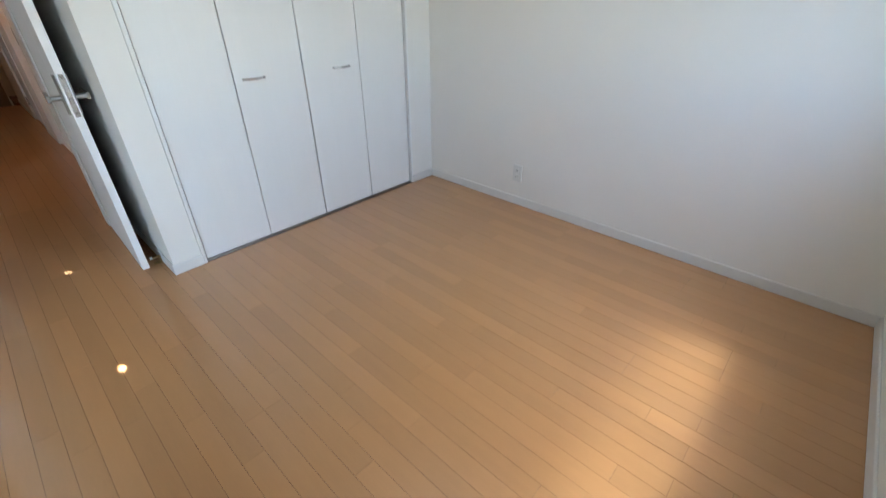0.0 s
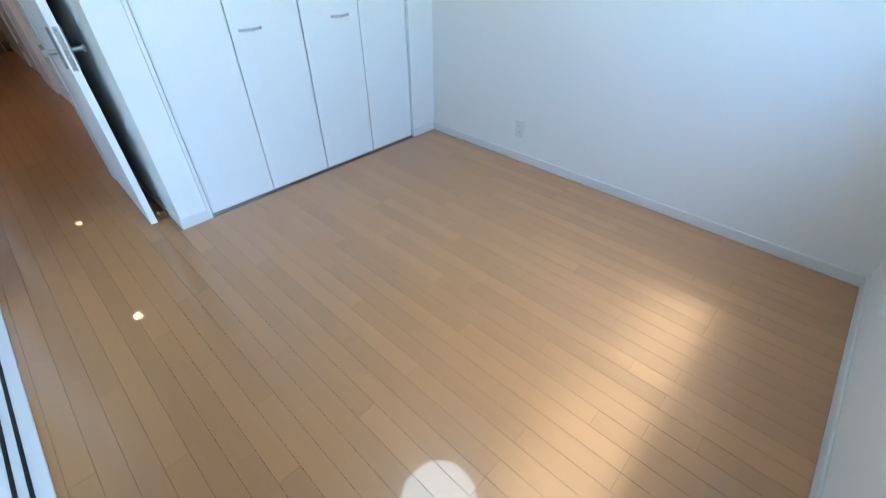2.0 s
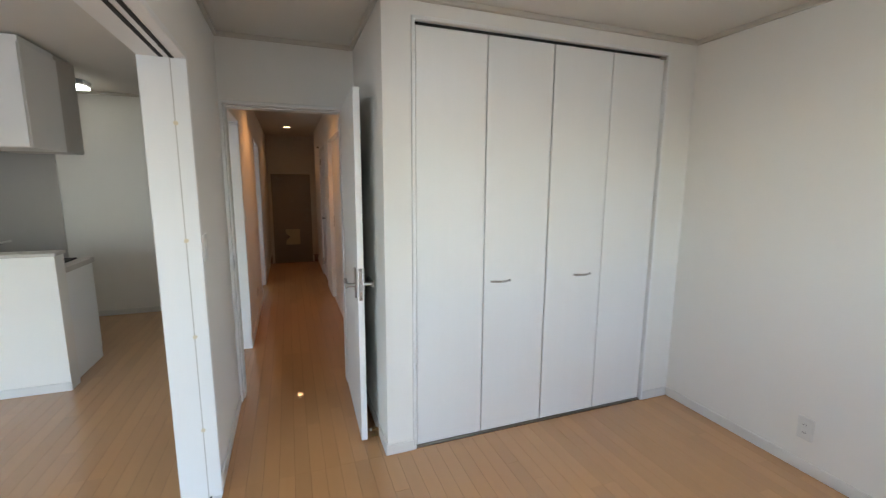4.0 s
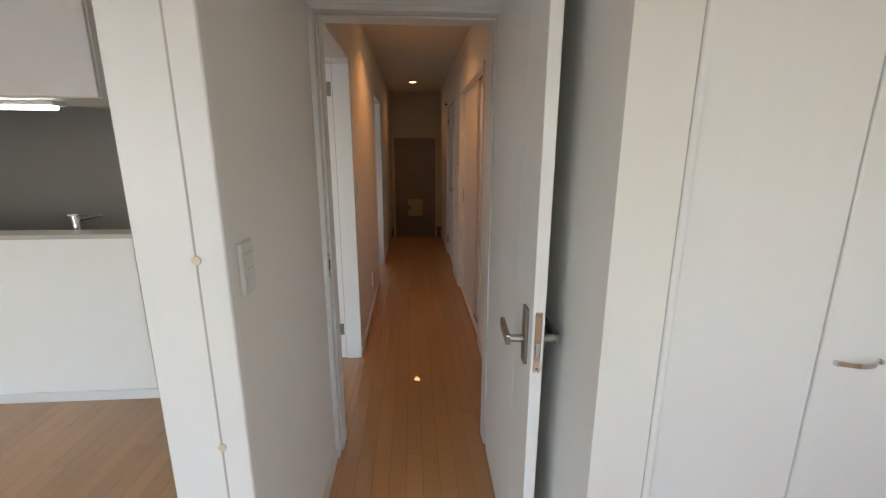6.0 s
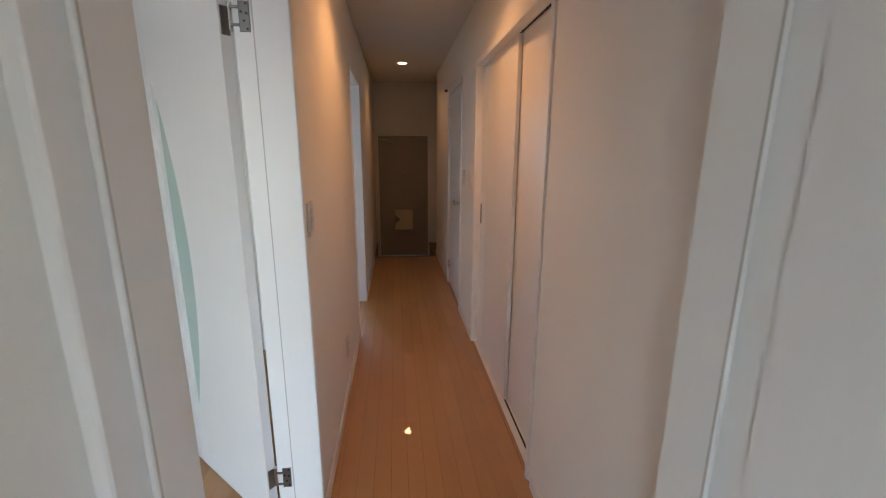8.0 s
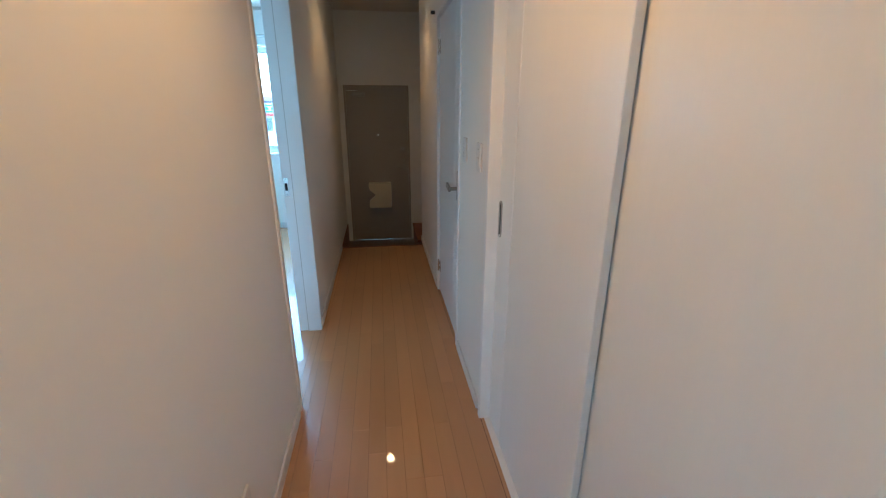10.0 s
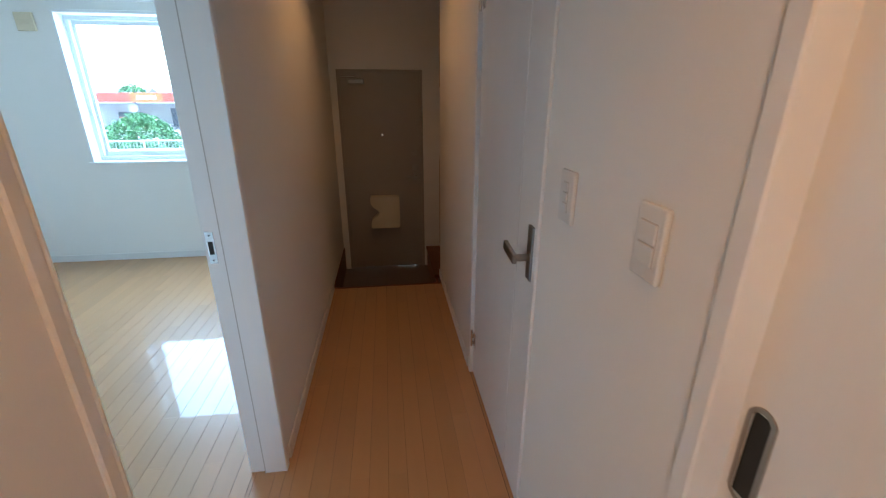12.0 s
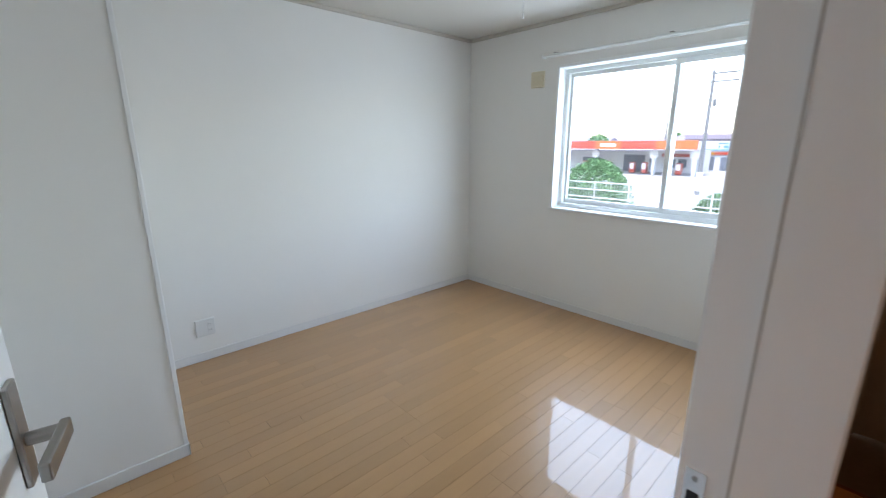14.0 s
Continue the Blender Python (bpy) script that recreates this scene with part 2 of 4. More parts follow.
baseboard("baseboard", "y", XE, -1, YD + 0.14, CLO[0] - 0.04)
baseboard("baseboard", "y", XE, -1, CLO[1] + 0.04, D3[0] - 0.03)
baseboard("baseboard", "y", XE, -1, D3[1] + 0.03, 9.44)
baseboard("baseboard", "y", -3.185, 1, 7.285, YN - 0.01)
baseboard("baseboard", "x", YN, -1, -3.185, XWN)
baseboard("baseboard", "y", -2.236, 1, 6.75, 7.285)
baseboard("baseboard", "x", 7.275, 1, -3.185, -2.226)
baseboard("baseboard", "y", XWN, -1, D2[1] + 0.03, YN - 0.01)
baseboard("baseboard", "x", 6.60, -1, -4.29, XWB)
baseboard("entry_skirting", "y", XW, 1, 9.31, YN - 0.001, DARKWOOD, 0.225, GZ)


def moulding(axis, face, side, a, b, top=H):
    lo, hi = sorted((face, face + side * 0.022))
    bm = bmesh.new()
    if axis == "y":
        add_box(bm, (lo, a, top - 0.028), (hi, b, top), 0.004)
    else:
        add_box(bm, (a, lo, top - 0.028), (b, hi, top), 0.004)
    return single("trim", bm, COVE, "thin beige ceiling moulding", "trim", "structure")


moulding("y", 2.69, -1, YS, YC, HA)
moulding("x", YC, -1, 0.650, 2.668, HA)
moulding("y", 0.672, -1, YC, YD, HA)
moulding("x", YD, -1, XW, 0.650, HA)
moulding("y", XW, 1, YS, YD - 0.022, HA)
moulding("x", YS, 1, XW + 0.022, 2.668, HA)
moulding("y", -3.185, 1, 7.275, YN)
moulding("x", YN, -1, -3.163, XWN)
moulding("x", 6.60, -1, -4.3, XWB)


def casing(name, axis, faces, hole, top, w=0.026, proud=0.008, stop=None, label="white wooden door frame", bottom=0.0):
    """A door lining in a wall's hole: two jambs and a head, a stop bead inside, proud of both faces."""
    f0, f1 = faces[0] - proud, faces[1] + proud
    a, b = hole
    base = thing(name, pose((f0 + f1) / 2 if axis == "y" else (a + b) / 2, (a + b) / 2 if axis == "y" else (f0 + f1) / 2, 0), label, "door frame", kind="structure")
    inv = base.matrix_world.inverted()

    def put(pname, lo, hi, bevel=0.003):
        if axis == "x":
            lo, hi = (lo[1], lo[0], lo[2]), (hi[1], hi[0], hi[2])
        bm = box_bm(lo, hi, bevel)
        bm.transform(inv)
        return part(pname, bm, TRIM, base)
    put("jamb", (f0, a - 0.002, bottom), (f1, a + w, top))
    put("jamb", (f0, b - w, bottom), (f1, b + 0.002, top))
    put("head", (f0, a - 0.002, top - w), (f1, b + 0.002, top + 0.003))
    if stop:
        s0, s1 = stop
        put("stop_bead", (s0, a + w, bottom), (s1, a + w + 0.010, top - w))
        put("stop_bead", (s0, b - w - 0.010, bottom), (s1, b - w, top - w))
        put("stop_bead", (s0, a + w, top - w - 0.010), (s1, b - w, top - w))
        # grey strips paint the shadow line along each stop bead
        for lo, hi in ((a + w + 0.0098, a + w + 0.0106), (b - w - 0.0106, b - w - 0.0098)):
            put("seam", (s0 + 0.0005, lo, bottom), (s0 + 0.004, hi, top - w - 0.012), 0.0).data.materials[0] = SEAM_SHADE
    return base


casing("door_frame_front", "x", (YD, YD + 0.132), (-0.149, 0.600), 1.978, w=0.018, stop=(YD + 0.045, YD + 0.140))
FRAME_K = casing("door_frame_kitchen", "y", (XWB, XW), D1, 2.02, stop=(XWB + 0.05, XW + 0.008))
casing("door_frame_bedroom", "y", (XWN, XW), D2, 2.02, stop=(XWN + 0.05, XW + 0.008))
casing("door_frame_hall", "y", (XE, XE + 0.13), D3, 2.02, stop=(XE + 0.048, XE + 0.10))
casing("closet_frame_hall", "y", (XE, XE + 0.13), CLO, 2.015, w=0.03, proud=0.010, label="white frame of the hall closet")
casing("sliding_door_frame", "y", (XWB, XW), SLIDE, 2.0, w=0.025, proud=0.012, label="white frame of the sliding doorway")
casing("closet_frame_front", "x", (YC, YC + 0.10), (0.820, 2.468), 2.278, w=0.016, proud=0.008, label="white frame of the folding-door closet")


# ---- doors ----
def lever_handle(parent, x, z, face, out, towards):
    """A satin lever on a tall plate, on the door's face at y = face; out is the way it stands off, towards the way the lever points."""
    bm = bmesh.new()
    lo, hi = sorted((face, face + out * 0.009))
    add_box(bm, (x - 0.021, lo, z - 0.085), (x + 0.021, hi, z + 0.085), 0.002)
    plate = part("handle_plate", bm, METAL, parent, "satin nickel handle plate")
    bm = bmesh.new()
    mid = face + out * 0.032
    add_cylinder(bm, (x, mid, z - 0.012), 0.011, 0.05, "y", 16, bevel=0.001)
    y0, y1 = sorted((face + out * 0.048, face + out * 0.062))
    x0, x1 = sorted((x - towards * 0.012, x + towards * 0.115))
    add_box(bm, (x0, y0, z - 0.028), (x1, y1, z + 0.002), 0.003, 2)
    for v in bm.verts:
        d = (v.co.x - x) * towards
        if d > 0.05:
            v.co.z += 0.004
            v.co.y -= out * 0.006
    part("lever", bm, METAL, plate, "satin nickel lever")


def hinged_door(name, m, width, height, groove, label, slit=False, hinges=True, side=1, mat=PANEL, grip=1.005):
    """A flush door: local x from the hinge to the free edge, y from 0 (one face) to its thickness, z up."""
    t = 0.034
    base = thing(name, m, label, "door")
    for a, b in ((0.0, width - groove - 0.0018), (width - groove + 0.0018, width)):
        bm = bmesh.new()
        if slit and a == 0.0:
            # a half-lens window beside the groove
            n = 18
            curve = []
            for i in range(n + 1):
                f = i / n
                curve.append((b - 0.155 * math.sin(math.pi * f) ** 0.9 if 0 < i < n else b, 0.22 + f * 1.50))
            outline = [(a, 0.008), (b, 0.008)] + curve + [(b, height), (a, height)]
            add_prism(bm, outline, 0, t)
            bm.transform(Matrix(((1, 0, 0, 0), (0, 0, 1, 0), (0, 1, 0, 0), (0, 0, 0, 1))))
            bmesh.ops.recalc_face_normals(bm, faces=bm.faces)
        else:
            add_box(bm, (a, 0, 0.008), (b, t, height), 0.0015)
        part("leaf_board", bm, mat, base)
    if not slit:
        # the groove's shade is put into this strip's colour
        part("groove_strip", box_bm((width - groove - 0.0025, 0.0015, 0.012), (width - groove + 0.0025, t - 0.0015, height - 0.004)), GROOVE, base, "vertical groove with a shade-coloured strip")
    if slit:
        bm = bmesh.new()
        add_box(bm, (width - groove - 0.16, t / 2 - 0.003, 0.215), (width - groove, t / 2 + 0.003, 1.725))
        part("glass_slit", bm, FROST, base, "frosted glass crescent")
        part("groove_strip", box_bm((width - groove - 0.002, 0.010, 0.012), (width - groove + 0.002, t - 0.010, height - 0.004)), ALU, base)
    hx = width - 0.058
    lever_handle(base, hx, grip, 0.0, -1, -1)
    lever_handle(base, hx, grip, t, 1, -1)
    bm = box_bm((width - 0.001, 0.007, grip - 0.09), (width + 0.002, t - 0.007, grip + 0.09), 0.002)
    lp = part("latch_plate", bm, CHROME, base, "steel latch plate")
    bm = bmesh.new()
    add_prism(bm, [(width + 0.002, 0.011), (width + 0.011, 0.013), (width + 0.002, 0.024)], grip - 0.035, grip - 0.005)
    part("latch", bm, CHROME, lp)
    for z in (grip - 0.077, grip + 0.077):
        part("screw", add_cylinder(bmesh.new(), (width + 0.0025, t / 2, z), 0.004, 0.002, "x", 10), METAL, lp)
    if hinges:
        for z in (0.22, 1.81):
            hinge(base, z, t if side > 0 else 0.0, side)
    return base


def hinge(base, z, face, side):
    bm = bmesh.new()
    lo, hi = sorted((face, face + side * 0.003))
    add_box(bm, (0.012, lo, z - 0.045), (0.052, hi, z + 0.045), 0.001)
    h = part("hinge", bm, CHROME, base, "steel hinge leaf with knuckle")
    bm = bmesh.new()
    add_cylinder(bm, (-0.002, face + side * 0.010, z), 0.0065, 0.10, "z", 12, bevel=0.001)
    for k in (-1, 1):
        add_box(bm, (-0.002, min(face, face + side * 0.01), z + k * 0.02 - 0.012), (0.016, max(face, face + side * 0.01), z + k * 0.02 + 0.012), 0.001)
    part("knuckle", bm, CHROME, h)


# front room door, open against the closet's side: hinge at the hall door's east jamb
hinged_door("interior_door", pose(0.576, 4.032, 0, 0, 0, -91.6), 0.726, 1.965, 0.20, "white flush door with vertical groove, standing open against the closet", grip=0.932)
# kitchen door, open past square into the kitchen
kitchen_door = hinged_door("kitchen_door", pose(-0.322, 5.065, 0, 0, 0, 136.4), 0.735, 1.965, 0.16, "white door with frosted crescent window, standing open into the kitchen", slit=True, hinges=False)
HINGE_STEEL = material("hinge_steel", (0.24, 0.23, 0.22), 0.3, 1.0, noise_scale=30, noise_amount=0.08)
BRASS = material("dull_brass", (0.42, 0.27, 0.12), 0.4, 1.0, noise_scale=30, noise_amount=0.1)
for z in (0.22, 1.81):
    k = FRAME_K.matrix_world.translation
    bm = box_bm((-0.289 - k.x, 5.0405 - k.y, z - 0.042), (-0.258 - k.x, 5.0435 - k.y, z + 0.042), 0.001)
    for dz in (-0.024, 0.024):
        add_box(bm, (-0.312 - k.x, 5.036 - k.y, z + dz - 0.004), (-0.286 - k.x, 5.0415 - k.y, z + dz + 0.004), 0.001)
    hp = part("hinge_plate", bm, HINGE_STEEL, FRAME_K, "steel hinge plate")
    for sx, sz in ((-0.266, 0.034), (-0.266, -0.034), (-0.281, 0.012), (-0.266, 0.008), (-0.274, -0.012)):
        part("screw", add_cylinder(bmesh.new(), (sx - k.x, 5.0395 - k.y, z + sz), 0.0032, 0.002, "y", 10), BLACK, hp)
    h = part("hinge", box_bm((-0.003, 0.003, z - 0.05), (0.0, 0.030, z + 0.03), 0.001), HINGE_STEEL, kitchen_door, "dark steel hinge leaf")
    part("knuckle", add_cylinder(bmesh.new(), (-0.012, 0.004, z), 0.0085, 0.078, "z", 16, bevel=0.001), CHROME, h, "polished knuckle")
part("catch_plate", box_bm((-0.003, 0.010, 1.90), (0.0, 0.024, 1.952), 0.001), BRASS, kitchen_door, "dull brass catch plate")
# back bedroom door, open into the bedroom
hinged_door("bedroom_door", pose(-0.292, 6.795, 0, 0, 0, 171.2), 0.775, 1.965, 0.185, "white flush door with vertical groove, open into the bedroom", grip=1.012)
# closed door on the hall's east side
hinged_door("hall_door", pose(XE + 0.012, 8.097, 0, 0, 0, -90), 0.832, 1.985, 0.20, "white flush door with vertical groove, closed on the hall", side=-1, grip=0.992)


def strike(m, label="steel strike plate set in the door frame"):
    base = thing("strike_plate", m, label, "strike plate")
    bm = box_bm((-0.013, -0.001, -0.055), (0.013, 0.002, 0.055), 0.001)
    part("plate", bm, CHROME, base)
    # raised black block paints the shade inside the latch slot
    part("slot", box_bm((-0.007, 0.0021, -0.022), (0.007, 0.0032, 0.022)), BLACK, base, "dark latch slot")
    for z in (-0.043, 0.043):
        part("screw_head", add_cylinder(bmesh.new(), (0, 0.0025, z), 0.0035, 0.002, "y", 10), METAL, base)


strike(pose(XWN + 0.014, D2[1] - 0.026, 0.969, 0, 0, 180))
strike(pose(-0.131, YD + 0.02, 0.960, 0, 0, -90))

# ---- folding closet of the front room ----
LEAVES = [(0.842, 1.236), (1.241, 1.645), (1.653, 2.051), (2.056, 2.444)]
for i, (a, b) in enumerate(LEAVES):
    base = thing("folding_closet_door", pose(a, YC + 0.012, 0), "tall white folding closet door panel, closed", "closet door", "closet doors")
    part("panel", box_bm((0, 0, 0.014), (b - a, 0.024, 2.244), 0.003), PANEL, base)
    if i in (1, 2):
        cx = 0.104 if i == 1 else 0.257
        bm = bmesh.new()
        n = 8
        for k in range(n):
            f0, f1 = k / n, (k + 1) / n
            y0, y1 = -0.006 - 0.022 * math.sin(math.pi * f0), -0.006 - 0.022 * math.sin(math.pi * f1)
            xa, xb = cx - 0.06 + 0.12 * f0, cx - 0.06 + 0.12 * f1
            vs = [bm.verts.new(p) for p in ((xa, y0, 0.925), (xb, y1, 0.925), (xb, y1, 0.937), (xa, y0, 0.937),
                                            (xa, y0 + 0.006, 0.925), (xb, y1 + 0.006, 0.925), (xb, y1 + 0.006, 0.937), (xa, y0 + 0.006, 0.937))]
            for f in ((0, 1, 2, 3), (5, 4, 7, 6), (1, 0, 4, 5), (3, 2, 6, 7)):
                bm.faces.new([vs[j] for j in f])
        for ex in (cx - 0.06, cx + 0.06):
            add_box(bm, (ex - 0.004, -0.012, 0.925), (ex + 0.004, 0.001, 0.937), 0.001)
        bmesh.ops.recalc_face_normals(bm, faces=bm.faces)
        part("bow_handle", bm, CHROME, base, "slim bowed chrome handle")
tr_b = thing("closet_track", pose(1.644, YC + 0.03, 0), "dark closet tracks above and below the folding doors", "track")
part("lower_track", box_bm((-0.806, -0.026, 0.001), (0.806, 0.02, 0.010), 0.001), METAL, tr_b)
part("upper_track", box_bm((-0.806, -0.006, 2.247), (0.806, 0.03, 2.262)), BLACK, tr_b)
part("pivot_bracket", box_bm((0.764, -0.030, 2.238), (0.799, -0.012, 2.255), 0.002), METAL, tr_b)
# black sheet paints the shade seen through the folding doors' gaps
single("closet_shade_sheet", box_bm((0.77, YC + 0.10, 0.0), (2.69, YC + 0.16, H)), BLACK, "black sheet for the shaded closet interior behind the doors", "wall", "structure")

# ---- sliding doors to the kitchen ----
sill = thing("sliding_door_sill", pose(-0.225, 1.9175, 0), "white floor rail with two dark grooves", "door track", kind="structure")
part("rail", box_bm((-0.075, -1.190, 0.0005), (0.085, 1.190, 0.007), 0.002), TRIM, sill)
for gx in (0.0, 0.037):
    # black strip on the rail paints the groove's shade
    part("groove", box_bm((gx - 0.006, -1.190, 0.0072), (gx + 0.006, 1.190, 0.0086)), BLACK, sill, "dark track groove")
head = thing("sliding_door_track", pose(-0.225, 1.9175, 1.975), "dark overhead track of the sliding doors", "door track", kind="structure")
for gx in (0.0, 0.037):
    # black strip under the head paints the track groove's shade
    part("groove", box_bm((gx - 0.008, -1.190, -0.002), (gx + 0.008, 1.190, -0.0005)), BLACK, head)
for gx, y0 in ((0.037, 0.745), (0.0, 0.73)):
    base = thing("sliding_door", pose(-0.225 + gx, y0, 0), "white sliding door panel pushed open to one end", "sliding door", "sliding doors")
    part("panel", box_bm((-0.015, 0, 0.012), (0.015, 0.885, 1.972), 0.002), PANEL, base)
    part("edge_strip", box_bm((-0.0165, 0.778, 0.014), (0.0165, 0.784, 1.970)), METAL, base, "grey vertical groove")
for z in (0.35, 0.80, 1.232, 1.72):
    bm = bmesh.new()
    add_cylinder(bm, (0, 0, 0), 0.009, 0.003, "y", 12)
    single("jamb_sticker", bm, CREAM, "small yellow plug dot on the white frame", "plug", m=pose(-0.195, 3.108, z))

# ---- hall closet sliding doors ----
for name, a, b, x, hnd in (("hall_closet_door", 5.77, 6.584, XE + 0.040, 6.55), ("hall_closet_door", 5.202, 5.99, XE + 0.066, None)):
    base = thing(name, pose(x, a, 0), "white sliding closet door with recessed steel pull" if hnd else "white sliding closet door set in the back track", "closet door", "hall closet doors")
    if hnd:
        g = 6.405 - a
        part("panel", box_bm((0, 0, 0.012), (0.022, g - 0.002, 1.984), 0.002), PANEL, base)
        part("panel", box_bm((0, g + 0.002, 0.012), (0.022, b - a, 1.984), 0.002), PANEL, base)
        # strip coloured dark for the shade in the panel's groove
        part("groove_strip", box_bm((0.002, g - 0.003, 0.014), (0.018, g + 0.003, 1.98)), GROOVE, base, "vertical groove with a shade-coloured strip")
        bm = bmesh.new()
        ring = []
        for r in (0.021, 0.014):
            ring.append([((r) * math.cos(k * math.pi / 8) , (0.075 - 0.021) * (1 if math.sin(k * math.pi / 8 + 1e-6) > 0 else -1) + r * math.sin(k * math.pi / 8)) for k in range(16)])
        outer = [bm.verts.new((-0.003, hnd - a + p, 1.0 + q)) for p, q in ring[0]]
        inner = [bm.verts.new((-0.003, hnd - a + p, 1.0 + q)) for p, q in ring[1]]
        back = [bm.verts.new((0.001, hnd - a + p, 1.0 + q)) for p, q in ring[0]]
        for k in range(16):
            j = (k + 1) % 16
            bm.faces.new((outer[k], outer[j], inner[j], inner[k]))
            bm.faces.new((outer[j], outer[k], back[k], back[j]))
        bmesh.ops.recalc_face_normals(bm, faces=bm.faces)
        pull = part("pull_rim", bm, METAL, base, "satin oval rim of the recessed pull")
        # flat black plate paints the shade of the hollow inside the rim
        bm = bmesh.new()
        add_box(bm, (-0.0012, hnd - a - 0.013, 0.936), (0.0005, hnd - a + 0.013, 1.064), 0.0003)
        part("pull_dish", bm, BLACK, pull, "black plate for the shaded recess of the pull")
    else:
        part("panel", box_bm((0, 0, 0.012), (0.022, b - a, 1.984), 0.002), PANEL, base)
ct = thing("hall_closet_track", pose(XE + 0.06, (CLO[0] + CLO[1]) / 2, 0), "dark floor and head tracks of the hall closet", "track", kind="structure")
part("floor_track", box_bm((-0.045, -0.689, 0.0005), (0.035, 0.689, 0.006), 0.001), TRIM, ct)
part("head_track", box_bm((-0.045, -0.689, 1.984), (0.035, 0.689, 1.990), 0.001), TRIM, ct)
for gx in (-0.009, 0.017):
    # grooves are black strips that paint their inner shade
    part("groove", box_bm((gx - 0.005, -0.689, 0.0062), (gx + 0.005, 0.689, 0.0072)), BLACK, ct, "dark groove")
    part("groove", box_bm((gx - 0.006, -0.689, 1.9828), (gx + 0.006, 0.689, 1.9838)), BLACK, ct, "dark groove")
# black sheet behind the sliding doors in place of the closet's shade
single("hall_closet_shade_sheet", box_bm((XE + 0.10, CLO[0] - 0.05, 0), (XE + 0.13 + 0.05, CLO[1] + 0.05, H)), BLACK, "black sheet for the shaded closet interior behind the doors", "wall", "structure")


# ---- windows ----
def window(name, m, w, h, label, glass=GLASS):
    """A two-sash sliding window. Local x along the wall, y into the wall (0 at the room's face), z from the sill up."""
    base = thing(name, m, label, "window", kind="structure")
    d = 0.15
    for pname, lo, hi in (("window_sill", (-0.018, -0.022, -0.004), (w + 0.018, d - 0.06, 0.016)), ("casing", (-0.004, -0.010, 0.016), (0.020, d - 0.06, h)),
                          ("casing", (w - 0.020, -0.010, 0.016), (w + 0.004, d - 0.06, h)), ("casing", (0.020, -0.010, h - 0.020), (w - 0.020, d - 0.06, h + 0.004))):
        part(pname, box_bm(lo, hi, 0.003), TRIM, base)
    fw = 0.035
    f = part("window_frame", box_bm((0.020, d - 0.062, 0.016), (w - 0.020, d - 0.0, 0.016 + fw), 0.003), ALU, base, "white aluminium frame")
    part("frame_bar", box_bm((0.020, d - 0.062, h - 0.020 - fw), (w - 0.020, d, h - 0.020), 0.003), ALU, f)
    for x0 in (0.020, w - 0.020 - fw):
        part("frame_bar", box_bm((x0, d - 0.061, 0.016 + fw), (x0 + fw, d - 0.001, h - 0.020 - fw), 0.003), ALU, f)
    half = w / 2
    for x0, x1, y in ((0.045, half + 0.022, d - 0.030), (half - 0.022, w - 0.045, d - 0.055)):
        s = part("sash", box_bm((x0, y, 0.040), (x1, y + 0.022, 0.092), 0.002), ALU, base, "sliding sash of white aluminium")
        part("sash_rail", box_bm((x0, y, h - 0.085), (x1, y + 0.022, h - 0.045), 0.002), ALU, s)
        for a in (x0, x1 - 0.036):
            part("sash_stile", box_bm((a, y + 0.0005, 0.090), (a + 0.036, y + 0.0215, h - 0.083), 0.002), ALU, s)
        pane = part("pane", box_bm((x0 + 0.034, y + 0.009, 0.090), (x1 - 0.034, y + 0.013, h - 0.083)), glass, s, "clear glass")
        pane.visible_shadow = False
    part("crescent_lock", box_bm((half - 0.012, d - 0.068, h / 2 - 0.05), (half + 0.012, d - 0.055, h / 2 + 0.03), 0.004), ALU, base, "crescent latch")
    return base


window("window_1", pose(WIN_B[0], YN, WIN_B[2]), WIN_B[1] - WIN_B[0], WIN_B[3] - WIN_B[2], "white two-sash sliding window onto the street", DIM_GLASS)
window("window_2", pose(WINDOW_A[1], YS, WINDOW_A[2], 0, 0, 180), WINDOW_A[1] - WINDOW_A[0], WINDOW_A[3] - WINDOW_A[2], "white two-sash sliding window of the front room")
# unseen window, added as the kitchen's light source
window("window_3", pose(WIN_K[1], YS, WIN_K[2], 0, 0, 180), WIN_K[1] - WIN_K[0], WIN_K[3] - WIN_K[2], "unseen two-sash sliding window added to light the kitchen room")


def curtain_rail(m, w):
    base = thing("curtain_rail", m, "white double curtain rail above the window", "curtain rail")
    part("rail", box_bm((0, -0.062, 0.0), (w, -0.048, 0.018), 0.004), PLASTIC, base)
    part("rail", box_bm((0, -0.105, 0.0), (w, -0.091, 0.018), 0.004), PLASTIC, base)
    for x in (0.12, w / 2, w - 0.12):
        part("bracket", box_bm((x - 0.012, -0.11, 0.018), (x + 0.012, 0.0, 0.026), 0.002), METAL, base, "metal bracket")
    for x in (0.0, w):
        part("end_cap", box_bm((x - 0.008, -0.11, -0.004), (x + 0.008, -0.044, 0.022), 0.004), PLASTIC, base)


curtain_rail(pose(-2.29, YN, 2.12), 1.96)


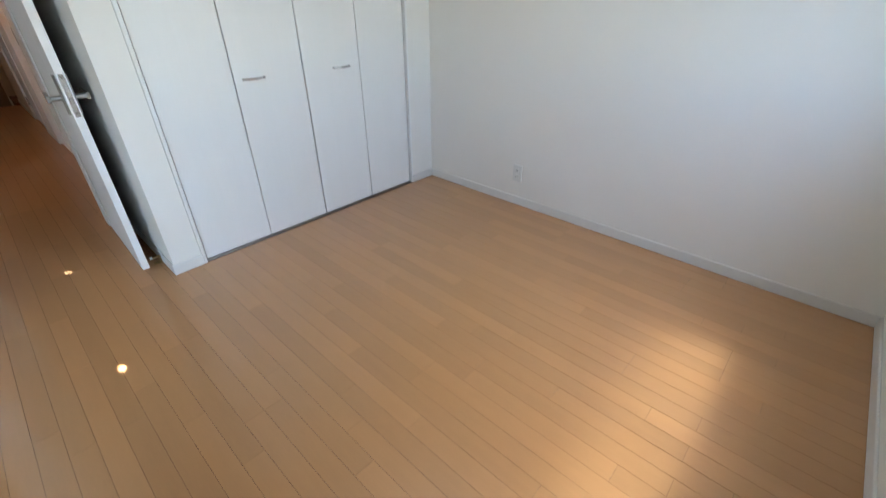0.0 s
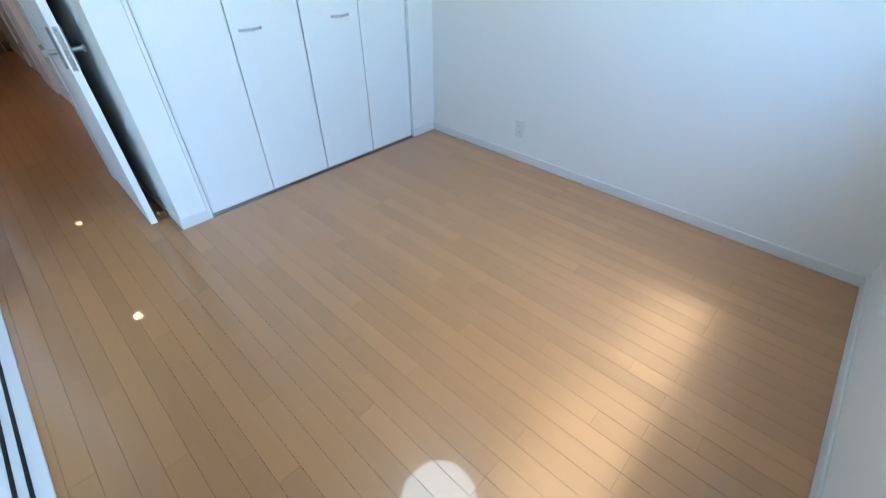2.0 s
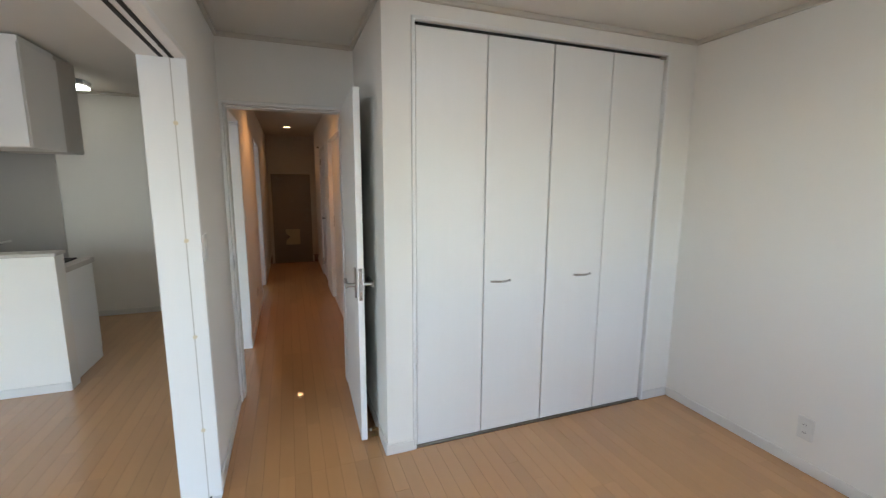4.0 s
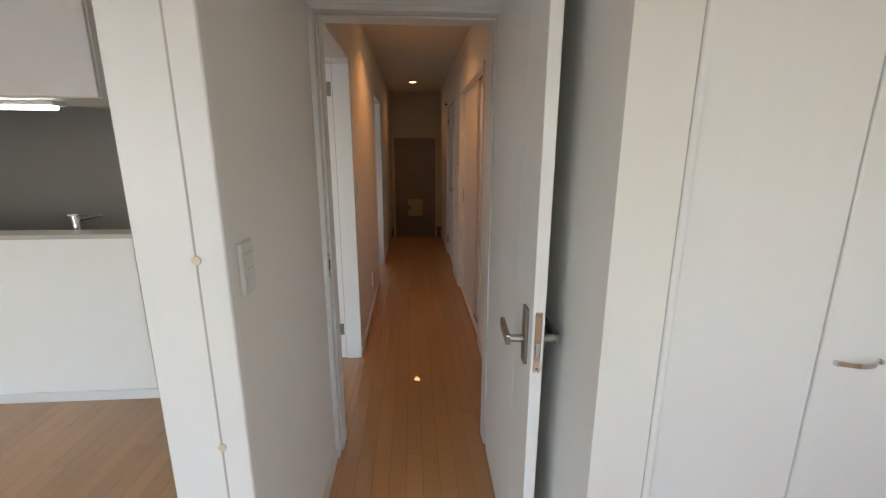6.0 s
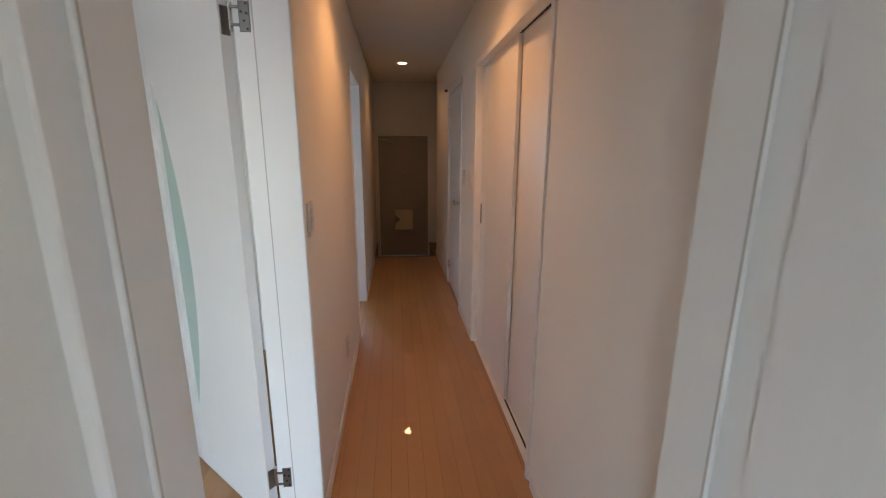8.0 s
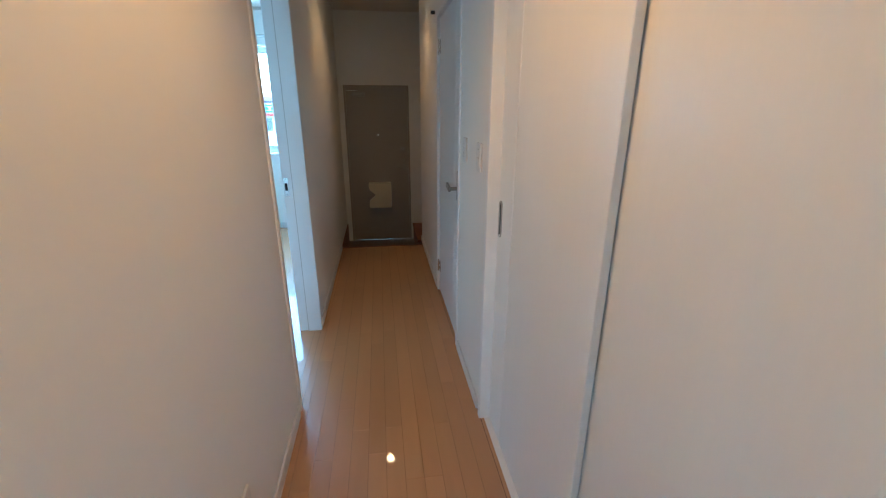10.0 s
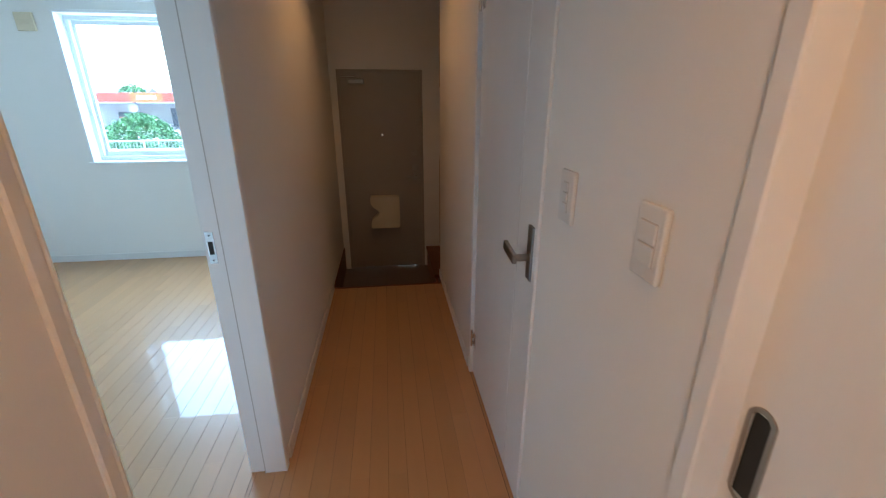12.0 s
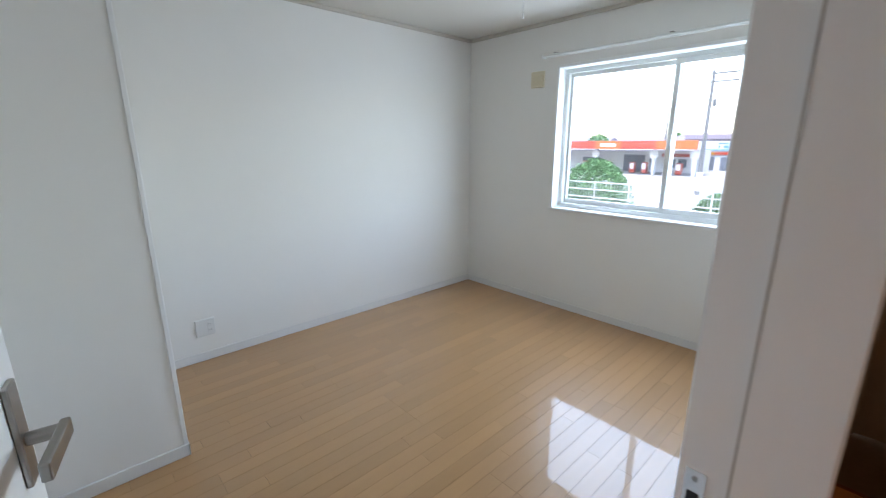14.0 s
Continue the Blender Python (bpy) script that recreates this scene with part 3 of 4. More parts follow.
# ---- switches, outlets, fittings ----
def wall_plate(name, m, w, h, parts, label, category):
    """Local y points out of the wall."""
    base = thing(name, m, label, category)
    part("cover", box_bm((-w / 2, 0, -h / 2), (w / 2, 0.011, h / 2), 0.004, 2), PLASTIC, base)
    for kind, x, z, pw, ph in parts:
        if kind == "rocker":
            part("rocker", box_bm((x - pw / 2, 0.0105, z - ph / 2), (x + pw / 2, 0.0145, z + ph / 2), 0.0012), PLASTIC, base)
            # grey plate colours the faint shade around the rocker
            part("rocker_gap", box_bm((x - pw / 2 - 0.001, 0.0100, z - ph / 2 - 0.001), (x + pw / 2 + 0.001, 0.0118, z + ph / 2 + 0.001)), SEAM_SHADE, base)
        elif kind == "socket":
            sk = part("socket", box_bm((x - pw / 2, 0.0105, z - ph / 2), (x + pw / 2, 0.0135, z + ph / 2), 0.001), PLASTIC, base)
            for k in (-1, 1):
                # slot shade painted as a small black block
                part("slot", box_bm((x + k * 0.0062 - 0.0012, 0.0130, z - 0.005), (x + k * 0.0062 + 0.0012, 0.0140, z + 0.005)), BLACK, sk, "dark slot")
    return base


SWITCH3 = [("rocker", 0, 0.024, 0.024, 0.020), ("rocker", 0, 0.001, 0.024, 0.020), ("rocker", 0, -0.023, 0.024, 0.020)]
SWITCH2 = [("rocker", 0, 0.018, 0.042, 0.032), ("rocker", 0, -0.018, 0.042, 0.032)]
SOCKETS = [("socket", 0, 0.021, 0.026, 0.034), ("socket", 0, -0.021, 0.026, 0.034)]
wall_plate("light_switch", pose(XW, 3.222, 1.186, 0, 0, -90), 0.070, 0.120, SWITCH2, "white two-rocker light switch plate", "switch")
wall_plate("light_switch", pose(XW, 5.145, 1.192, 0, 0, -90), 0.070, 0.120, SWITCH2, "white two-rocker light switch plate", "switch")
wall_plate("light_switch", pose(XE, 7.075, 1.221, 0, 0, 90), 0.070, 0.120, SWITCH3, "white three-rocker light switch plate", "switch")
wall_plate("light_switch", pose(XE, 6.762, 1.220, 0, 0, 90), 0.072, 0.122, SWITCH2, "white two-rocker light switch plate", "switch")
wall_plate("power_outlet", pose(XW, 5.985, 0.291, 0, 0, -90), 0.070, 0.115, SOCKETS, "white double power outlet near the floor", "outlet")
wall_plate("power_outlet", pose(2.69, 2.29, 0.235, 0, 0, 90), 0.072, 0.120, SOCKETS, "white double power outlet near the floor", "outlet")
wall_plate("power_outlet", pose(-3.185, 7.613, 0.237, 0, 0, -90), 0.120, 0.120, [("socket", -0.026, 0.021, 0.026, 0.034), ("socket", -0.026, -0.021, 0.026, 0.034)],
           "white wide outlet plate with two sockets", "outlet")

# round ceiling lamp and its pull cord
cl = thing("ceiling_lamp", pose(1.29, 1.752, HA), "round white ceiling lamp, lit", "lamp")
part("base_plate", add_cylinder(bmesh.new(), (0, 0, -0.020), 0.24, 0.04, "z", 48), PLASTIC, cl)
bm = bmesh.new()
bmesh.ops.create_uvsphere(bm, u_segments=48, v_segments=16, radius=1)
bmesh.ops.delete(bm, geom=[v for v in bm.verts if v.co.z > 0.02], context="VERTS")
for v in bm.verts:
    v.co = Vector((v.co.x * 0.305, v.co.y * 0.305, -0.045 + v.co.z * 0.07))
part("shade", bm, SHADE, cl, "glowing white acrylic cover")


def pull_cord(m, top, label):
    base = thing("pull_cord", m, label, "pull cord")
    part("cord", add_cylinder(bmesh.new(), (0, 0, top / 2 + 0.01), 0.0014, top - 0.02, "z", 6), CORD, base)
    part("knob", add_cylinder(bmesh.new(), (0, 0, 0.0), 0.0065, 0.030, "z", 12, 0.004, bevel=0.0015), CORD, base)


pull_cord(pose(1.312, 1.447, 1.446), 0.86, "white lamp pull cord with a small knob")
pull_cord(pose(-1.718, 9.065, 2.127), 0.283, "white pull cord knob hanging near the ceiling")

# downlights
for ly in (5.85, 8.79):
    dl = thing("downlight", pose(0.26, ly, H), "small round recessed downlight, glowing warm", "downlight", "hall downlights")
    bm = bmesh.new()
    n = 32
    rings = [[bm.verts.new((r * math.cos(2 * math.pi * k / n), r * math.sin(2 * math.pi * k / n), z)) for k in range(n)] for r, z in ((0.072, 0.0), (0.070, -0.006), (0.052, -0.006), (0.048, -0.001))]
    for a, b in zip(rings, rings[1:]):
        for k in range(n):
            bm.faces.new((a[k], a[(k + 1) % n], b[(k + 1) % n], b[k]))
    bmesh.ops.recalc_face_normals(bm, faces=bm.faces)
    part("rim", bm, PLASTIC, dl)
    part("bulb_face", add_cylinder(bmesh.new(), (0, 0, -0.0015), 0.047, 0.002, "z", 32), BULB, dl, "glowing bulb face")

# brass door stop behind the front room door
ds = thing("door_stop", pose(0.636, 3.345, 0), "small brass floor door stop beside the baseboard", "door stop")
part("foot", box_bm((-0.018, -0.012, 0), (0.030, 0.012, 0.004), 0.001), BRASS, ds)
bm = add_box(bmesh.new(), (0.018, -0.010, 0.004), (0.026, 0.010, 0.045), 0.002)
add_box(bm, (-0.016, -0.010, 0.037), (0.026, 0.010, 0.045), 0.002)
part("bracket", bm, BRASS, ds)
part("buffer", add_cylinder(bmesh.new(), (-0.020, 0, 0.041), 0.009, 0.012, "x", 12), PLASTIC, ds, "pale rubber buffer")

# ventilation cover in the bedroom
vc = thing("vent_cover", pose(-2.388, YN, 1.972), "square beige ventilation cover high on the wall", "vent")
part("frame", box_bm((-0.065, -0.018, -0.065), (0.065, 0.0, 0.065), 0.005, 2), CREAM, vc)
for k in range(4):
    part("slat", box_bm((-0.045, -0.0215, -0.042 + k * 0.026), (0.045, -0.0175, -0.030 + k * 0.026), 0.001), CREAM, vc)

# ---- entry ----
en = thing("entry_step", pose(0.3, 9.283, 0), "dark red-brown wooden step edge at the entry", "step", kind="structure")
part("nosing", box_bm((XW - 0.3, 0.0, GZ), (XE + 0.13 - 0.3, 0.024, 0.002), 0.003), DARKWOOD, en)
sl = thing("entry_ledge", pose(0.985, 9.742, GZ), "dark red-brown wooden ledge under the shoe cabinet", "ledge", kind="structure")
part("riser", box_bm((-0.305, -0.435, 0), (-0.287, 0.448, -GZ - 0.022), 0.002), DARKWOOD, sl)
part("ledge_board", box_bm((-0.315, -0.30, -GZ - 0.022), (0.262, 0.448, -GZ + 0.003), 0.003), DARKWOOD, sl)
sc = thing("shoe_cabinet", pose(1.015, 9.83, 0.004), "low brown wood-grain shoe cabinet on the ledge", "cabinet")
part("body", box_bm((-0.19, -0.36, 0.0), (0.205, 0.365, 0.875), 0.003), CABWOOD, sc)
part("top", box_bm((-0.205, -0.37, 0.875), (0.205, 0.366, 0.90), 0.003), CABWOOD, sc)
for a, b in ((-0.358, -0.002), (0.002, 0.362)):
    part("door", box_bm((-0.208, a, 0.03), (-0.190, b, 0.865), 0.002), CABWOOD, sc)
uc = thing("wall_cabinet", pose(1.015, 9.83, 1.50), "brown wood-grain wall cabinet above the shoe cabinet", "cabinet")
part("body", box_bm((-0.19, -0.36, 0.0), (0.205, 0.365, 0.86), 0.003), CABWOOD, uc)
for a, b in ((-0.358, -0.002), (0.002, 0.362)):
    part("door", box_bm((-0.208, a, 0.01), (-0.190, b, 0.85), 0.002), CABWOOD, uc)

ed = thing("entrance_door", pose(-0.079, YN, GZ) @ Matrix.Diagonal((0.958, 1, 0.981, 1)), "grey steel apartment entrance door, closed", "door")
part("leaf", box_bm((0.004, 0.012, 0.004), (0.750, 0.052, 1.885), 0.003), STEELDOOR, ed)
for lo, hi in (((-0.012, -0.012, 0.0), (0.012, 0.060, 1.898)), ((0.742, -0.012, 0.0), (0.766, 0.060, 1.898)), ((0.012, -0.012, 1.876), (0.742, 0.060, 1.898))):
    part("door_frame", box_bm(lo, hi, 0.003), STEELDOOR, ed, "grey steel frame")
cb = part("closer_body", box_bm((0.085, -0.045, 1.775), (0.235, 0.012, 1.822), 0.010, 2), METAL, ed, "steel door closer")
bm = box_bm((0.03, -0.030, 1.832), (0.16, -0.014, 1.842), 0.002)
part("closer_arm", bm, CHROME, cb, "bright closer arm")
ph = part("peephole", add_cylinder(bmesh.new(), (0.376, 0.008, 1.334), 0.011, 0.012, "y", 20, bevel=0.001), CHROME, ed)
# emission on the lens stands in for daylight coming through it
part("lens", add_cylinder(bmesh.new(), (0.376, 0.0015, 1.334), 0.0035, 0.002, "y", 14), material("peephole_daylight_glow", (1.0, 0.95, 0.85), 0.2, emit=0.2), ph, "peephole lens with a glow for daylight")
for z in (1.165, 1.025):
    lk = part("lock_plate", box_bm((0.655, 0.004, z - 0.026), (0.712, 0.013, z + 0.026), 0.004), METAL, ed)
    part("thumb_turn", box_bm((0.650 if z > 1.1 else 0.678, -0.016, z - 0.006), (0.700 if z > 1.1 else 0.690, 0.004, z + (0.006 if z > 1.1 else 0.02)), 0.003), METAL, lk)
hp = part("handle_plate", box_bm((0.668, 0.003, 0.90), (0.704, 0.013, 0.985), 0.003), METAL, ed)
bm = add_cylinder(bmesh.new(), (0.686, -0.018, 0.945), 0.010, 0.045, "y", 14)
add_box(bm, (0.585, -0.046, 0.935), (0.698, -0.032, 0.955), 0.005, 2)
part("lever", bm, METAL, hp)
# letter box cover with its wavy edge
outline = [(0.235, 0.445), (0.50, 0.445), (0.515, 0.46), (0.515, 0.745), (0.50, 0.76), (0.235, 0.76)]
n = 14
for k in range(1, n):
    f = k / n
    bulge = 0.085 * math.exp(-((f - 0.5) / 0.16) ** 2)
    outline.append((0.228 + bulge, 0.76 - f * 0.315))
bm = bmesh.new()
add_prism(bm, outline, 0.0, 0.075)
bm.transform(Matrix(((1, 0, 0, 0), (0, 0, -1, 0.010), (0, 1, 0, 0), (0, 0, 0, 1))))
bmesh.ops.recalc_face_normals(bm, faces=bm.faces)
part("letter_box", bm, CREAM, ed, "cream plastic letter box with a wavy cut-out")
bm = bmesh.new()
add_cylinder(bm, (0, 0, 0), 0.012, 0.03, "x", 14, bevel=0.002)
single("door_bumper", bm, BLACK, "small black bumper knob high on the wall", "bumper", m=pose(XE - 0.014, 8.27, 2.05))

# ---- kitchen ----
kc = thing("kitchen_counter_wall", pose(-2.335, 4.69, 0), "white papered half-height counter wall", "counter", kind="structure")
part("half_wall", box_bm((-2.0, -0.068, 0), (1.035, 0.060, 0.975)), PAPER, kc)
part("counter_top", box_bm((-2.0, -0.080, 0.975), (1.045, 0.075, 1.000), 0.004), COUNTER, kc, "grey counter ledge")
part("base_strip", box_bm((-2.0, -0.078, 0), (1.043, -0.066, 0.062), 0.002), SKIRT, kc)
ku = thing("kitchen_unit", pose(-2.335, 5.0, 0), "white kitchen base unit with a grey worktop", "kitchen unit")
part("body", box_bm((-1.9, -0.24, 0.09), (1.00, 0.28, 0.82), 0.003), TRIM, ku)
part("plinth", box_bm((-1.9, -0.24, 0), (0.998, 0.27, 0.09)), TRIM, ku)
part("worktop", box_bm((-1.9, -0.245, 0.82), (1.01, 0.30, 0.86), 0.004), COUNTER, ku)
part("hob", box_bm((0.35, -0.16, 0.86), (0.92, 0.24, 0.872), 0.004), BLACK, ku, "black glass hob")
fa = thing("kitchen_tap", pose(-1.72, 4.82, 0.86), "chrome kitchen mixer tap", "tap")
part("stem", add_cylinder(bmesh.new(), (0, 0, 0.10), 0.020, 0.20, "z", 16), CHROME, fa)
bm = add_cylinder(bmesh.new(), (0.02, 0.08, 0.19), 0.011, 0.18, "y", 12)
add_cylinder(bm, (0, 0, 0.205), 0.024, 0.02, "z", 16)
part("spout", bm, CHROME, fa)
part("lever", box_bm((-0.006, -0.05, 0.215), (0.05, 0.0, 0.226), 0.003), CHROME, fa)
kw = thing("kitchen_wall_cabinet", pose(-2.345, 4.87, 1.70), "white kitchen cabinet hanging from the ceiling", "cabinet")
part("body", box_bm((-1.9, -0.23, 0.0), (1.01, 0.23, 0.66), 0.003), TRIM, kw)
part("filler", box_bm((-1.9, -0.22, 0.66), (1.0, 0.22, 0.70)), TRIM, kw)
for k in range(4):
    part("door", box_bm((-1.9 + k * 0.727, -0.248, 0.005), (-1.9 + k * 0.727 + 0.722, -0.230, 0.655), 0.002), PANEL, kw)
hd = thing("range_hood", pose(-1.575, 5.26, 1.70), "pale range hood at the cabinet's end", "range hood")
part("body", box_bm((-0.20, -0.16, 0.0), (0.23, 0.16, 0.70), 0.006), COUNTER, hd)
tl = thing("strip_light", pose(-2.0, 4.82, 1.69), "lit fluorescent strip light under the cabinet", "lamp")
part("housing", box_bm((-0.32, -0.05, -0.012), (0.32, 0.05, 0.010), 0.003), PLASTIC, tl)
part("tube", box_bm((-0.30, -0.045, -0.034), (0.30, 0.02, -0.012), 0.008, 2), TUBE, tl, "glowing tube cover")
kl = thing("kitchen_ceiling_light", pose(-1.62, 6.06, H), "square lit kitchen ceiling light", "lamp")
part("housing", box_bm((-0.13, -0.10, -0.05), (0.13, 0.10, 0.0), 0.01), PLASTIC, kl)
part("diffuser", box_bm((-0.12, -0.09, -0.075), (0.12, 0.09, -0.05), 0.01, 2), TUBE, kl, "glowing diffuser")

# a thin steel rod with a clear tip, hanging by the window
hr = thing("hanging_rod", pose(1.9, 0.87, 1.865), "thin steel rod with a clear plastic tip hanging from the ceiling", "rod")
part("tip", add_cylinder(bmesh.new(), (0, 0, 0.037), 0.0032, 0.075, "z", 10, 0.005), CHROME, hr, "dull tip")
part("rod", add_cylinder(bmesh.new(), (0, 0, 0.28), 0.0035, 0.42, "z", 12), CHROME, hr)
part("ceiling_cap", add_cylinder(bmesh.new(), (0, 0, 0.482), 0.018, 0.01, "z", 16), CHROME, hr)

# door closer arm at the kitchen door's head
dc = thing("door_closer", pose(-0.20, 5.00, 1.975), "white closer arm at the head of the kitchen doorway", "door closer")
part("body", box_bm((-0.11, -0.012, -0.024), (0.060, 0.012, -0.006), 0.005, 2), PLASTIC, dc)
part("arm", box_bm((-0.19, -0.008, -0.022), (-0.10, 0.004, -0.010), 0.003), PLASTIC, dc)

# a printed carton on the kitchen floor behind the open door
ca = thing("carton", pose(-0.52, 5.42, 0, 0, 0, 20), "small printed carton on the kitchen floor", "carton")
part("box", box_bm((-0.07, -0.10, 0), (0.07, 0.10, 0.13), 0.004), PLASTIC, ca)
part("red_band", box_bm((-0.071, -0.101, 0.01), (0.071, 0.101, 0.05), 0.002), material("carton_red", (0.45, 0.04, 0.05), 0.5, noise_scale=6, noise_amount=0.05), ca, "red printed band")
part("green_band", box_bm((-0.0712, -0.1012, 0.075), (0.0712, 0.1012, 0.11), 0.002), material("carton_green", (0.05, 0.22, 0.16), 0.5, noise_scale=6, noise_amount=0.05), ca, "green printed band")

single("corner_bead", box_bm((-2.242, 7.262, 0.062), (-2.230, 7.281, H), 0.002), TRIM, "white corner bead on the closet wall's edge", "trim", "structure")
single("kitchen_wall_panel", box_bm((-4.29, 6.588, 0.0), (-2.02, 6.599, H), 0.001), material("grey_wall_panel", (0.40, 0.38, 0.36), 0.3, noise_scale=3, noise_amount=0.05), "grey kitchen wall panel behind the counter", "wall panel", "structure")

# grey strips painting shadow lines and groove shade on the white frames
single("jamb_groove_shade", box_bm((-0.1985, SLIDE[1] - 0.0262, 0.01), (-0.1945, SLIDE[1] - 0.0240, 1.973)), SEAM_SHADE, "thin grey strip for the groove's shade in the sliding doorway's frame", "groove", "structure")
for x in (0.8178, 2.4702):
    single("frame_shade_line", box_bm((x - 0.0012, YC - 0.0022, 0.064), (x + 0.0012, YC + 0.004, 2.279)), SEAM_SHADE, "thin grey strip for the shadow line beside the closet frame", "seam", "structure")

# ---- outside, seen through the bedroom window ----
# outdoor base colours lowered so the high indoor exposure does not wash them out
GROUND = -3.0
ASPHALT = material("asphalt", (0.06, 0.06, 0.06), 0.85, noise_scale=2, noise_amount=0.15, bump=0.3, bump_scale=60)
CONCRETE = material("pale_concrete", (0.20, 0.20, 0.20), 0.8, noise_scale=1, noise_amount=0.08)
RED = material("canopy_red", (0.20, 0.018, 0.006), 0.4, noise_scale=1, noise_amount=0.04)
ORANGE = material("canopy_orange", (0.26, 0.055, 0.006), 0.4, noise_scale=1, noise_amount=0.04)
FACADE = material("white_facade", (0.34, 0.345, 0.36), 0.6, noise_scale=0.6, noise_amount=0.05)
SIGNWHITE = material("sign_white", (0.40, 0.40, 0.40), 0.5, noise_scale=1, noise_amount=0.03)
YELLOW = material("band_yellow", (0.30, 0.15, 0.015), 0.5, noise_scale=1, noise_amount=0.04)
BLUE = material("sign_blue", (0.015, 0.11, 0.20), 0.4, noise_scale=1, noise_amount=0.03)
ROOF = material("grey_roof", (0.11, 0.095, 0.12), 0.6, noise_scale=2, noise_amount=0.1)
DARKGLASS = material("shop_glass", (0.07, 0.085, 0.11), 0.08, noise_scale=1, noise_amount=0.05)
LEAF = material("hedge_leaf", (0.035, 0.115, 0.03), 0.55, noise_scale=3, noise_amount=0.35)
BARK = material("bark", (0.10, 0.07, 0.05), 0.9, noise_scale=8, noise_amount=0.2)
POLE = material("pole_concrete", (0.07, 0.075, 0.08), 0.8, noise_scale=3, noise_amount=0.08)
single("ground", box_bm((-900, -900, GROUND - 0.3), (900, 900, GROUND)), ASPHALT, "grey asphalt ground reaching the horizon", "ground", "structure")

single("forecourt", box_bm((-80, 33.5, GROUND - 0.05), (40, 88, GROUND + 0.02)), CONCRETE, "pale concrete road and forecourt", "road", "structure")

gs = thing("petrol_station", pose(-28, 70, GROUND), "petrol station canopy with red and orange fascia", "petrol station")
part("canopy_roof", box_bm((-20, 0, 3.75), (9.3, 9, 4.75), 0.05), FACADE, gs)
for x0, x1, mat, text in ((-20, -5, RED, "red fascia"), (-5, -1, ORANGE, "orange fascia with a plain pale mark"), (-1, 4, RED, "red fascia"), (4, 9.3, ORANGE, "orange fascia")):
    part("fascia", box_bm((x0, -0.1, 3.7), (x1, 0.0, 4.88), 0.02), mat, gs, text)
part("fascia_mark", box_bm((-4.2, -0.13, 4.05), (-1.8, -0.10, 4.5), 0.01), SIGNWHITE, gs)
for x in (-14, -6.0, 3.0, 8.4):
    c = part("column", box_bm((x - 0.22, 2.2, 0), (x + 0.22, 2.7, 3.75), 0.03), FACADE, gs)
    part("round_sign", add_cylinder(bmesh.new(), (x, 2.12, 2.95), 0.62, 0.14, "y", 24, bevel=0.02), SIGNWHITE, c, "round white sign")
for x in (-8.5, -4.4, -0.6, 1.2, 6.0):
    p = part("pump", box_bm((x, 2.6, 0.15), (x + 0.75, 3.3, 1.75), 0.06), RED, gs, "red and white fuel pump")
    part("pump_face", box_bm((x + 0.08, 2.57, 0.75), (x + 0.67, 2.60, 1.6), 0.01), FACADE, p)
part("kiosk", box_bm((-19, 9.5, 0), (7, 14.5, 3.5), 0.03), FACADE, gs, "pale kiosk and workshop")
for x0, x1, z0, z1 in ((-18, -15.5, 0.5, 2.3), (-12.2, -10.6, 0.6, 2.2), (-10.3, -8.7, 0.6, 2.2), (-0.4, 0.6, 0.1, 2.2), (2.4, 3.6, 0.8, 2.1), (4.0, 5.2, 0.8, 2.1)):
    part("kiosk_window", box_bm((x0, 9.42, z0), (x1, 9.5, z1), 0.02), DARKGLASS, gs, "grey shop window")
# no real opening: dark panel paints the garage's inner shade
part("garage_opening", box_bm((-4.6, 9.40, 0.0), (-1.1, 9.5, 2.7), 0.02), DARKGLASS, gs, "dark panel for the shaded garage opening")
part("kiosk_band", box_bm((1.5, 9.38, 2.45), (6.9, 9.5, 2.95), 0.02), RED, gs, "red band over the shop windows")

sh = thing("shop_building", pose(-16, 85, GROUND), "low white shop with a blue sign and orange stripe", "shop")
part("wall", box_bm((-9, 0, 0), (9, 9, 4.9), 0.03), FACADE, sh)
part("roof", box_bm((-9.3, -0.4, 4.9), (9.3, 9.4, 6.1), 0.3), ROOF, sh, "mauve-grey roof")
part("stripe", box_bm((-9.05, -0.30, 2.75), (-4.6, 0.0, 3.15), 0.01), YELLOW, sh, "yellow band")
part("stripe", box_bm((-4.6, -0.32, 2.75), (9.05, 0.0, 3.15), 0.01), RED, sh, "red band")
sg = part("sign", box_bm((-6.6, -0.22, 3.3), (0.5, 0.0, 4.75), 0.05), SIGNWHITE, sh, "white sign")
for x0, x1, z0, z1 in ((-6.3, 0.2, 4.35, 4.62), (-6.3, 0.2, 3.40, 3.60), (-4.9, -3.9, 3.75, 4.2), (-3.5, -2.4, 3.75, 4.2), (-2.0, -0.7, 3.75, 4.2)):
    part("sign_bar", box_bm((x0, -0.26, z0), (x1, -0.22, z1), 0.01), BLUE, sg, "blue bar")
for k in range(7):
    part("window", box_bm((-8.5 + k * 2.4, -0.05, 0.3), (-6.9 + k * 2.4, 0.0, 2.4), 0.02), DARKGLASS, sh)


